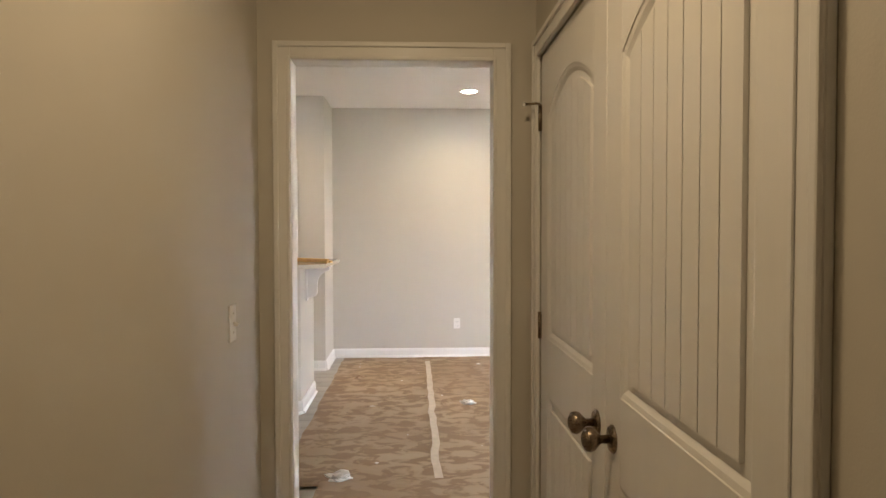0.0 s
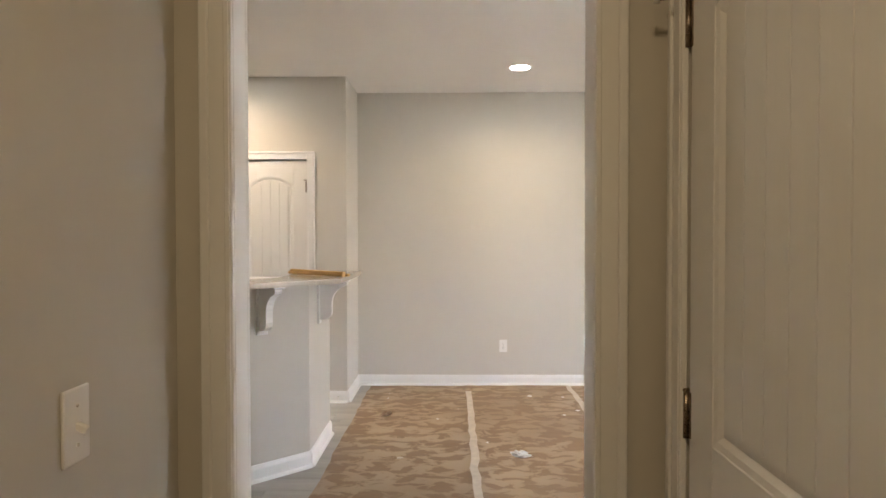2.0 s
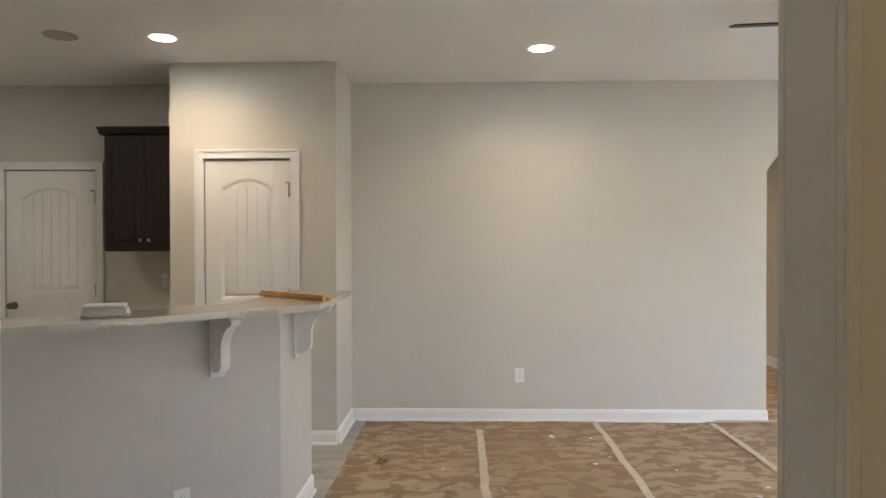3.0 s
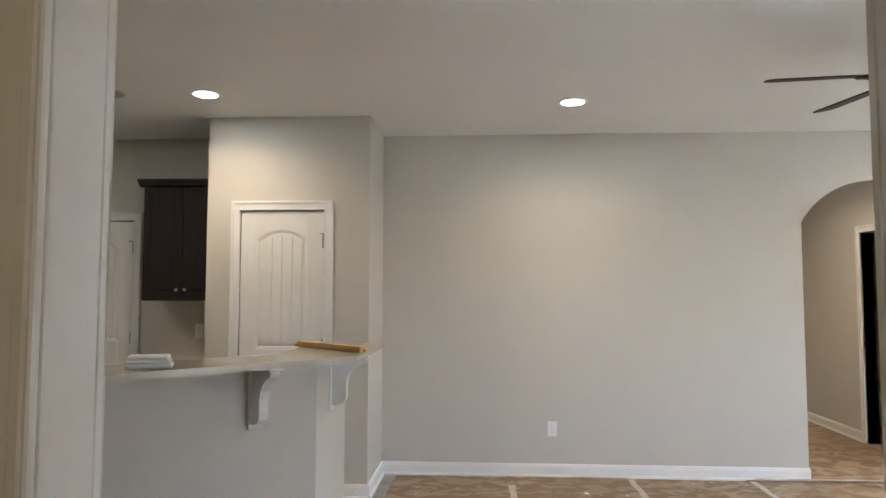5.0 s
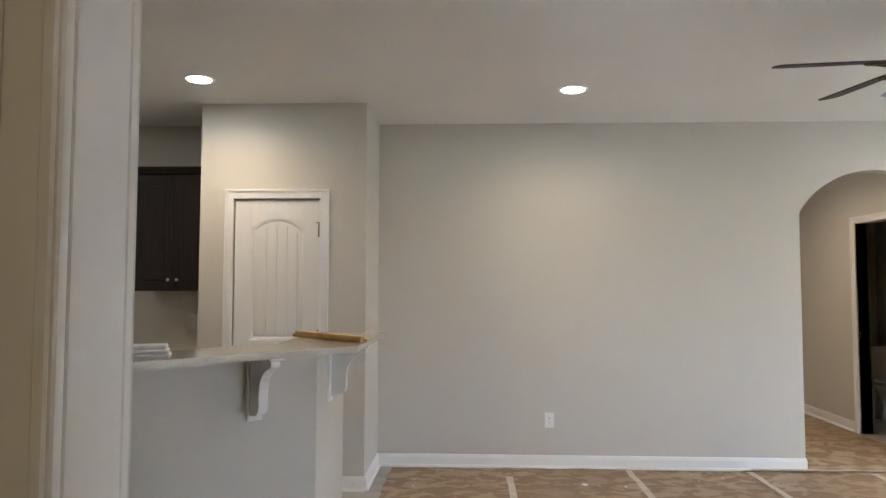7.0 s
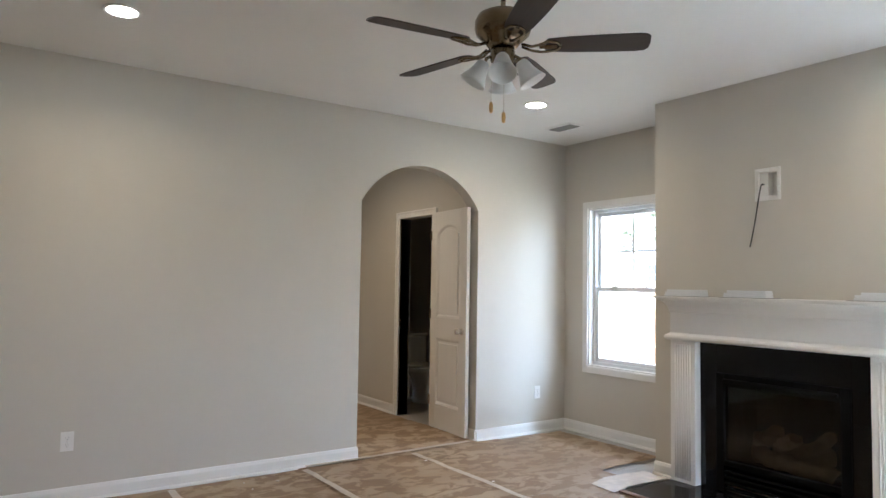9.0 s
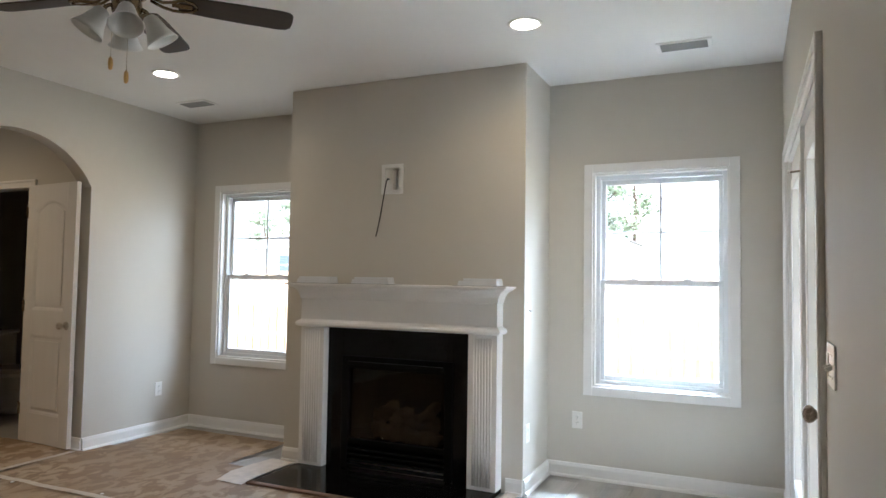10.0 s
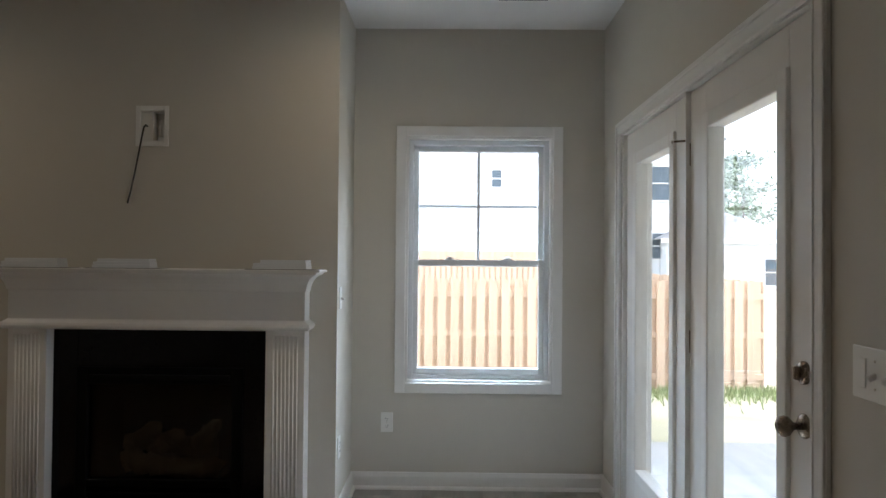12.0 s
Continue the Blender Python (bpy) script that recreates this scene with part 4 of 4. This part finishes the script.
blade_me = mesh_of("fan_blade", prism(bmesh.new(), blade_out, XY, -0.003, 0.003), BLADE)
bm = bmesh.new()
for s in (-1, 1):
    tube(bm, [(0.085, 0.012 * s, 0.004), (0.130, 0.016 * s, -0.014), (0.170, 0.030 * s, -0.014), (0.205, 0.042 * s, -0.006), (0.245, 0.030 * s, -0.006), (0.262, 0.004 * s, -0.006)], 0.0065)
bx(bm, 0.165, 0.245, -0.014, 0.014, -0.010, -0.004, 0.002)
arm_me = mesh_of("blade_arm", bm, PEWTER)
for i in range(5):
    turn = pose(0, 0, 0.0, 0, 0, 29 + 72 * i) @ pose(0, 0, 0, -12, 0, 0)
    b = piece("fan_blade", blade_me, fan, turn)
    piece("blade_arm", arm_me, b, pose(0, 0, -0.001))
for i in range(4):
    a = 50 + 90 * i
    arm = part("lamp_arm", tube(bmesh.new(), [(0.045, 0, -0.05), (0.060, 0, -0.047), (0.074, 0, -0.055), (0.082, 0, -0.072)], 0.008), PEWTER, fan, m=pose(0, 0, 0, 0, 0, a))
    sh = part("lamp_shade", lathe(bmesh.new(), [(0.022, 0.0), (0.030, -0.012), (0.036, -0.035), (0.044, -0.065), (0.058, -0.095), (0.066, -0.110), (0.063, -0.110), (0.055, -0.095), (0.041, -0.065), (0.033, -0.035), (0.026, -0.012)], steps=24, caps=False), FROST, arm, "frosted white glass bell shade", pose(0.082, 0, -0.070, 0, -30, 0))
for x, y, zb in ((-0.040, 0.030, -0.255), (0.006, -0.004, -0.300)):
    ch = part("pull_chain", tube(bmesh.new(), [(x, y, -0.09), (x, y, zb)], 0.0013, 6), SATIN, fan)
    part("pull_knob", lathe(bmesh.new(), [(0.003, 0.0), (0.008, -0.010), (0.0095, -0.030), (0.007, -0.048), (0.002, -0.052)], (x, y, zb), 12), STICK, fan, "turned wooden pull knob")

# ---- toilet in the bathroom ----
to = thing("toilet", pose(5.40, 10.42, 0), "white porcelain toilet with a closed lid", "toilet")
part("tank", box(-0.20, 0.20, -0.19, -0.01, 0.39, 0.74, 0.03, 3), PORC, to)
part("tank_lid", box(-0.21, 0.21, -0.20, 0, 0.741, 0.775, 0.012, 2), PORC, to)
bm = lathe(bmesh.new(), [(0.12, 0.0), (0.115, 0.05), (0.10, 0.15), (0.12, 0.25), (0.17, 0.34), (0.185, 0.385), (0.17, 0.39)], steps=28)
for v in bm.verts:
    v.co.y = v.co.y * 1.30 - 0.42
part("bowl", bm, PORC, to)
bm = lathe(bmesh.new(), [(0.18, 0.392), (0.188, 0.400), (0.185, 0.425), (0.17, 0.432)], steps=28)
for v in bm.verts:
    v.co.y = v.co.y * 1.28 - 0.42
part("seat_lid", bm, PORC, to)
part("foot", box(-0.10, 0.10, -0.26, -0.02, 0.0, 0.39, 0.03, 2), PORC, to)

# ---- floor: brown paper lengths, tape, litter ----
XS = [0.34, 1.21, 2.14, 3.06, 3.98, 4.90]


def sheet(bm, x0, x1, y0, y1, z, seed):
    """A creased, slightly wavy length of paper with ragged ends."""
    r = random.Random(seed)
    nx, ny = 8, max(2, int((y1 - y0) / 0.12))
    grid = []
    for j in range(ny + 1):
        row = []
        for i in range(nx + 1):
            x = x0 + (x1 - x0) * i / nx
            y = y0 + (y1 - y0) * j / ny
            if i in (0, nx):
                x += r.uniform(-0.008, 0.008)
            if j in (0, ny):
                y += r.uniform(-0.012, 0.012)
            h = 0.006 * max(0.0, noise.noise(Vector((x * 3, y * 2.2, seed))))
            row.append(bm.verts.new((x, y, z + h)))
        grid.append(row)
    fs = []
    for j in range(ny):
        for i in range(nx):
            f = bm.faces.new((grid[j][i], grid[j][i + 1], grid[j + 1][i + 1], grid[j + 1][i]))
            f.smooth = True
            fs.append(f)


def paper(x0, x1, y0, y1, z, seed):
    bm = bmesh.new()
    sheet(bm, x0, x1, y0, y1, z, seed)
    return solid("floor_paper", bm, PAPER, "scuffed brown builder's paper laid over the floor", "floor paper", "structure", group="lengths of floor paper")


def tape(x0, y0, x1, y1, z=0.0135, w=0.050):
    d = Vector((x1 - x0, y1 - y0, 0))
    n = max(2, int(d.length / 0.15))
    side = Vector((-d.y, d.x, 0)).normalized() * w / 2
    bm = bmesh.new()
    lo = []
    r = random.Random(int(x0 * 100 + y0 * 10))
    for i in range(n + 1):
        p = Vector((x0, y0, z)) + d * i / n + side * r.uniform(-0.35, 0.35)
        lo.append((bm.verts.new(p - side * r.uniform(0.85, 1.1)), bm.verts.new(p + side * r.uniform(0.85, 1.1))))
    fs = [bm.faces.new((a[0], b[0], b[1], a[1])) for a, b in zip(lo, lo[1:])]
    solid("masking_tape", bm, TAPE, "pale masking tape along a paper seam", "tape", "structure", group="tape along the paper seams")


ends = [(4.35, 8.03), (3.33, 8.04), (3.30, 8.03), (3.32, 8.10), (6.68, 8.12)]
for k, ((x0, x1), (y0, y1)) in enumerate(zip(zip(XS, XS[1:]), ends)):
    paper(x0 - 0.02, x1 + 0.02, y0, y1, 0.003 + 0.003 * (k % 2), k + 3)
paper(4.00, 4.62, 3.45, 6.66, 0.009, 31)
paper(0.56, 1.50, -0.6, 4.40, 0.011, 17)
paper(2.55, 4.68, 8.06, 9.10, 0.010, 19)
paper(2.55, 4.68, 9.08, 10.85, 0.004, 23)
paper(4.88, 5.60, 6.85, 7.98, 0.010, 41)
for x, y0 in ((1.22, 4.42), (2.14, 3.4), (3.06, 3.4), (3.98, 3.5)):
    tape(x, y0, x + 0.012, 7.98 if x != 1.22 else 7.78)
tape(3.10, 8.04, 4.62, 8.06, 0.018)
tape(4.56, 6.56, 5.14, 6.52, 0.016, 0.22)
tape(4.66, 4.86, 5.18, 4.80, 0.016, 0.09)
edge = thing("hearth_edging", pose(4.585, 4.88, 0), "brown card strip along the granite hearth edge", "edging")
part("strip", box(0, 0.043, 0, 1.53, 0.012, 0.026, 0.003), STICKB, edge)
lit = random.Random(9)
for i in range(46):
    x, y = lit.uniform(0.5, 4.4), lit.uniform(4.4, 7.9)
    s = lit.choice((0.008, 0.012, 0.016, 0.022, 0.03))
    bm = bmesh.new()
    n = lit.randint(4, 6)
    pts = [(s * lit.uniform(0.5, 1) * math.cos(6.283 * q / n), s * lit.uniform(0.4, 1) * math.sin(6.283 * q / n)) for q in range(n)]
    prism(bm, pts, XY, 0, lit.uniform(0.0015, 0.004))
    solid("paper_scrap", bm, lit.choice((TAPE, CLOTH, CLOTH, PAPER)), "small torn scrap lying on the floor paper", "paper scrap", "thing", pose(x, y, 0.0105), "scraps on the floor paper")


def crumple(name, m, size, material, label, category, seed):
    r = random.Random(seed)
    bm = bmesh.new()
    bmesh.ops.create_icosphere(bm, subdivisions=3, radius=1.0)
    for v in bm.verts:
        k = 0.75 + 0.55 * noise.noise(v.co * 1.7 + Vector((seed, 0, 0)))
        v.co = Vector((v.co.x * size[0] * k, v.co.y * size[1] * k, max(0.0, (v.co.z + 0.5) * size[2] * k)))
    ob = new(name, mesh_of(name, bm, material))
    ob.matrix_basis = m
    return tagged(ob, label, category)


crumple("crumpled_rag", pose(0.66, 4.43, 0.010, 0, 0, 20), (0.10, 0.05, 0.035), CLOTH, "crumpled white rag on the floor paper", "rag", 3)
crumple("plastic_bag", pose(1.52, 6.03, 0.010, 0, 0, -20), (0.075, 0.05, 0.025), VINYLW, "small crumpled plastic wrapper on the floor paper", "wrapper", 8)
crumple("paper_wad", pose(0.58, 7.0, 0.010, 0, 0, 40), (0.07, 0.03, 0.025), PAPER, "torn brown paper wad by the wall", "paper scrap", 12)
ds = thing("door_stop", pose(0.13, PY - 0.016, 0.055), "spring door stop on the baseboard", "door stop")
part("spring", tube(bmesh.new(), [(0, 0, 0), (0, -0.055, 0)], 0.006), SATIN, ds)
part("tip", tube(bmesh.new(), [(0, -0.055, 0), (0, -0.068, 0)], 0.008), RUBBER, ds, "white rubber tip")

# ---- outside ----
bm = bmesh.new()
xs = [5.9, 7.5, 9.5, 12.5, 16, 22, 40, 90, 300, 2000]
zs = [-0.16, -0.22, -0.42, -0.68, -0.55, -0.2, 0.3, 0.6, 0.6, 0.6]
ys = [-1500, -200, -60, -20, -8, 0, 8, 20, 60, 200, 1500]
rows = [[bm.verts.new((x, y, z)) for y in ys] for x, z in zip([-1500] + [2.5] + xs, [-1.2, -0.16] + zs)]
for a, b in zip(rows, rows[1:]):
    for i in range(len(ys) - 1):
        bm.faces.new((a[i], b[i], b[i + 1], a[i + 1]))
bmesh.ops.recalc_face_normals(bm, faces=bm.faces)
solid("ground", bm, SOIL, "sandy bare ground with patches of grass", "ground")
patio = solid("patio", box(3.2, 5.9, 0.6, 3.09, -0.16, -0.03, 0.01), mat("pale_concrete", (0.5, 0.48, 0.45), 0.85, var=0.1, scale=2, bump=0.3), "pale concrete patio slab outside the glass doors", "patio")


def shadowbox_fence(m, length, label, step=0.205, bw=0.135, h=1.74):
    """Boards on both sides of three rails; local x along the fence, front to -y."""
    f = thing("wooden_fence", m, label, "fence")
    front = mesh_of("fence_board", box(-bw / 2, bw / 2, -0.017, 0, 0, h), FENCEW)
    rail = mesh_of("fence_rail", box(0, length, 0, 0.036, -0.045, 0.045), FENCEW)
    post = mesh_of("fence_post", box(-0.045, 0.045, 0.001, 0.035, -0.1, h - 0.05), FENCEW)
    r = random.Random(int(length * 7))
    for z in (0.22, 0.88, 1.50):
        piece("fence_rail", rail, f, pose(0, 0, z))
    n = min(140, int(length / step))
    for i in range(n):
        piece("fence_board", front, f, pose(i * step + bw / 2, -0.001, r.uniform(-0.012, 0.012), 0, r.uniform(-0.3, 0.3), 0))
        piece("fence_board", front, f, pose(i * step + bw / 2 + step / 2, 0.055, r.uniform(-0.012, 0.012), 0, r.uniform(-0.3, 0.3), 0))
    return f


shadowbox_fence(pose(12.5, 22.0, -0.69, 0, 0, -90), 22.8, "raw pine shadowbox fence across the yard")
shadowbox_fence(pose(12.6, -0.85, -0.69, 0, 0, 0), 14.0, "raw pine shadowbox fence running away from the yard")
shadowbox_fence(pose(27.0, 26.0, -0.05, 0, 0, -90), 26.0, "distant raw pine fence behind the yard")


def house(m, w, d, h, material, roof_h, label, windows, hip=True):
    """A house with boarded walls, eaves, a roof and framed windows; front to -y."""
    o = thing("house", m, label, "house")
    bm = bmesh.new()
    bx(bm, -w / 2, w / 2, 0, d, 0, h)
    n = int(h / 0.3)
    part("wall", bm, material, o)
    bm = bmesh.new()
    for i in range(n):
        z = 0.3 * i
        prism(bm, [(0, z), (-0.025, z), (-0.005, z + 0.298), (0, z + 0.298)], lambda a, b, t: (t, a, b), -w / 2, w / 2)
        prism(bm, [(0, z), (-0.025, z), (-0.005, z + 0.298), (0, z + 0.298)], lambda a, b, t: (-w / 2 + a, t, b), 0, d)
    tagged(part("siding", bm, material, o), "lapped siding boards")
    e = 0.4
    bm = bmesh.new()
    if hip:
        k = min(w, d) / 2
        c = [bm.verts.new(p) for p in ((-w / 2 - e, -e, h), (w / 2 + e, -e, h), (w / 2 + e, d + e, h), (-w / 2 - e, d + e, h))]
        if w >= d:
            r = [bm.verts.new((-w / 2 + k, d / 2, h + roof_h)), bm.verts.new((w / 2 - k + 0.01, d / 2, h + roof_h))]
        else:
            r = [bm.verts.new((0, k, h + roof_h)), bm.verts.new((0.01, d - k, h + roof_h))]
        if w >= d:
            fl = [(c[0], c[1], r[1], r[0]), (c[1], c[2], r[1]), (c[2], c[3], r[0], r[1]), (c[3], c[0], r[0]), (c[3], c[2], c[1], c[0])]
        else:
            fl = [(c[0], c[1], r[0]), (c[1], c[2], r[1], r[0]), (c[2], c[3], r[1]), (c[3], c[0], r[0], r[1]), (c[3], c[2], c[1], c[0])]
        for f in fl:
            bm.faces.new(f)
    else:
        prism(bm, [(-w / 2 - e, h - 0.1), (0, h + roof_h), (w / 2 + e, h - 0.1), (w / 2 + e, h + 0.1), (0, h + roof_h + 0.2), (-w / 2 - e, h + 0.1)], XZ, -e, d + e)
        prism(bm, [(-w / 2, h), (w / 2, h), (0, h + roof_h)], XZ, 0.02, 0.1)
    bmesh.ops.recalc_face_normals(bm, faces=bm.faces)
    part("roof", bm, ROOFM, o, "grey shingle roof")
    part("fascia", box(-w / 2 - e, w / 2 + e, -e - 0.03, -e, h - 0.18, h + 0.02), TRIM, o)
    for x, z, ww, hh in windows:
        wd = part("window", box(x - ww / 2, x + ww / 2, -0.05, -0.02, z, z + hh), WINDARK, o)
        bm = bmesh.new()
        for a, b, lo, hi in ((x - ww / 2 - 0.08, x - ww / 2, z - 0.08, z + hh + 0.08), (x + ww / 2, x + ww / 2 + 0.08, z - 0.08, z + hh + 0.08), (x - ww / 2, x + ww / 2, z + hh, z + hh + 0.08), (x - ww / 2, x + ww / 2, z - 0.08, z), (x - ww / 2, x + ww / 2, z + hh / 2 - 0.03, z + hh / 2 + 0.03)):
            bx(bm, a, b, -0.08, -0.03, lo, hi)
        part("frame", bm, TRIM, wd)
    return o


house(pose(34.0, -1.0, -0.9, 0, 0, -90), 15.0, 11.0, 8.0, SIDING, 3.0, "two-storey white sided house behind the fence", [(-2.95, 5.77, 0.45, 0.8), (4.8, 5.2, 1.0, 1.6), (4.9, 2.4, 0.8, 1.2)], False)
house(pose(44.0, 34.0, -0.9, 0, 0, -90), 12.0, 10.0, 4.8, SIDINGG, 2.6, "grey sided house with hipped roof behind the fence", [(-2.5, 2.6, 1.1, 1.5), (2.5, 2.6, 1.1, 1.5)])
house(pose(50.0, 17.0, -0.9, 0, 0, -90), 11.0, 10.0, 5.4, SIDING, 2.6, "white sided house with grey roof and red brick", [(-2.5, 2.8, 1.0, 1.5), (2.5, 2.8, 1.0, 1.5)])
house(pose(33.0, -8.9, -0.9, 0, 0, -90), 6.0, 5.0, 3.3, SIDING, 1.5, "low white house with grey hipped roof", [(2.0, 1.2, 1.0, 1.2)])


def tree(m, height, crown_r, seed, label, pine=True):
    r = random.Random(seed)
    t = thing("tree", m, label, "tree", "trees behind the houses")
    pts = [(0.15 * math.sin(i * 0.9 + seed), 0.12 * math.cos(i * 1.1 + seed), height * i / 8) for i in range(9)]
    bm = bmesh.new()
    for (a, b), k in zip(zip(pts, pts[1:]), range(8)):
        lathe(bm, [(height * 0.018 * (1 - k / 9), a[2]), (height * 0.018 * (1 - (k + 1) / 9), b[2])], (a[0], a[1], 0), 8, caps=False)
    tips = []
    for i in range(16):
        z = height * r.uniform(0.45, 0.97)
        a = r.uniform(0, 6.28)
        L = crown_r * r.uniform(0.5, 1.0) * (1.25 - z / height)
        tip = (L * math.cos(a), L * math.sin(a), z + L * 0.35)
        tube(bm, [(0, 0, z), (tip[0] * 0.5, tip[1] * 0.5, z + L * 0.12), tip], 0.05, 5)
        tips.append((tip, L))
    part("trunk", bm, BARK, t)
    vs, fs = [], []
    for (tip, L) in tips:
        for i in range(130):
            k = r.uniform(0.25, 1.15)
            c = Vector((tip[0] * k, tip[1] * k, tip[2] - L * 0.3 * (1 - k))) + Vector((r.gauss(0, 0.5), r.gauss(0, 0.5), r.gauss(0, 0.35)))
            u = Vector((r.uniform(-1, 1), r.uniform(-1, 1), r.uniform(-0.6, 0.6))).normalized() * r.uniform(0.14, 0.30)
            v = u.orthogonal().normalized() * r.uniform(0.06, 0.13)
            b = len(vs)
            vs += [c - u, c - v, c + u, c + v]
            fs.append((b, b + 1, b + 2, b + 3))
    me = bpy.data.meshes.new("crown")
    me.from_pydata([tuple(v) for v in vs], [], fs)
    me.materials.append(LEAF)
    ob = new("crown", me)
    ob.parent = t
    tagged(ob, "loose green foliage", kind="stuff")
    return t


for i, (x, y, hgt, cr) in enumerate(((62, 46, 13, 4.5), (66, 53, 12, 4.5), (70, 39, 14, 5), (58, 12, 15, 4), (64, 26, 16, 4.5), (58, -18, 11, 5), (64, -23, 12, 5), (60, -28, 11, 5), (66, -12, 12, 5), (70, 60, 13, 5), (62, -34, 12, 5), (72, -17, 13, 5), (56, 14, 12, 5))):
    tree(pose(x, y, -0.95), hgt, cr, i + 2, "green pine tree behind the houses")

# grass along the foot of the fence
GRASS = mat("yard_grass_blades", (0.22, 0.27, 0.10), 0.7, var=0.4, scale=1.5)
gr = random.Random(21)
vs, fs = [], []
for i in range(9000):
    x = 12.4 - abs(gr.gauss(0, 0.75))
    y = gr.uniform(-4.5, 9.0)
    z = -0.42 - 0.26 * (x - 9.5) / 3.0 if x > 9.5 else -0.42
    a, hgt = gr.uniform(0, 6.28), gr.uniform(0.04, 0.16)
    dx, dy = 0.012 * math.cos(a), 0.012 * math.sin(a)
    b = len(vs)
    vs += [(x - dx, y - dy, z - 0.02), (x + dx, y + dy, z - 0.02), (x + gr.uniform(-0.05, 0.05), y + gr.uniform(-0.05, 0.05), z + hgt)]
    fs.append((b, b + 1, b + 2))
me = bpy.data.meshes.new("grass")
me.from_pydata(vs, [], fs)
me.materials.append(GRASS)
tagged(new("grass", me), "thin green grass along the wooden fence", "grass", kind="stuff")

# ---- vinyl planks where the floor lies bare ----
plank_me = mesh_of("floor_plank", box(0, 1.196, 0, 0.1765, -0.006, 0.0, 0.0012), PLANK)


def planks(x0, x1, y0, y1):
    r = random.Random(int(x0 * 10 + y0))
    y, k = y0, 0
    while y + 0.178 <= y1 + 0.09:
        x = x0 - r.uniform(0, 0.6)
        while x < x1:
            length = min(1.198, x1 - x)
            a = max(x, x0)
            if x + length - a > 0.05:
                me = plank_me if a == x and length > 1.19 else mesh_of("floor_plank", box(0, x + length - a - 0.002, 0, 0.1765, -0.006, 0.0, 0.0012), PLANK)
                piece("floor_plank", me, floor, pose(a, y, 0.0))
            x += 1.198
        y += 0.178
        k += 1


planks(4.55, 5.74, 3.27, 4.72)
planks(4.62, 5.74, 6.45, 8.05)
planks(-0.9, 0.5, 4.4, 8.0)
planks(3.3, 4.62, 3.27, 3.6)
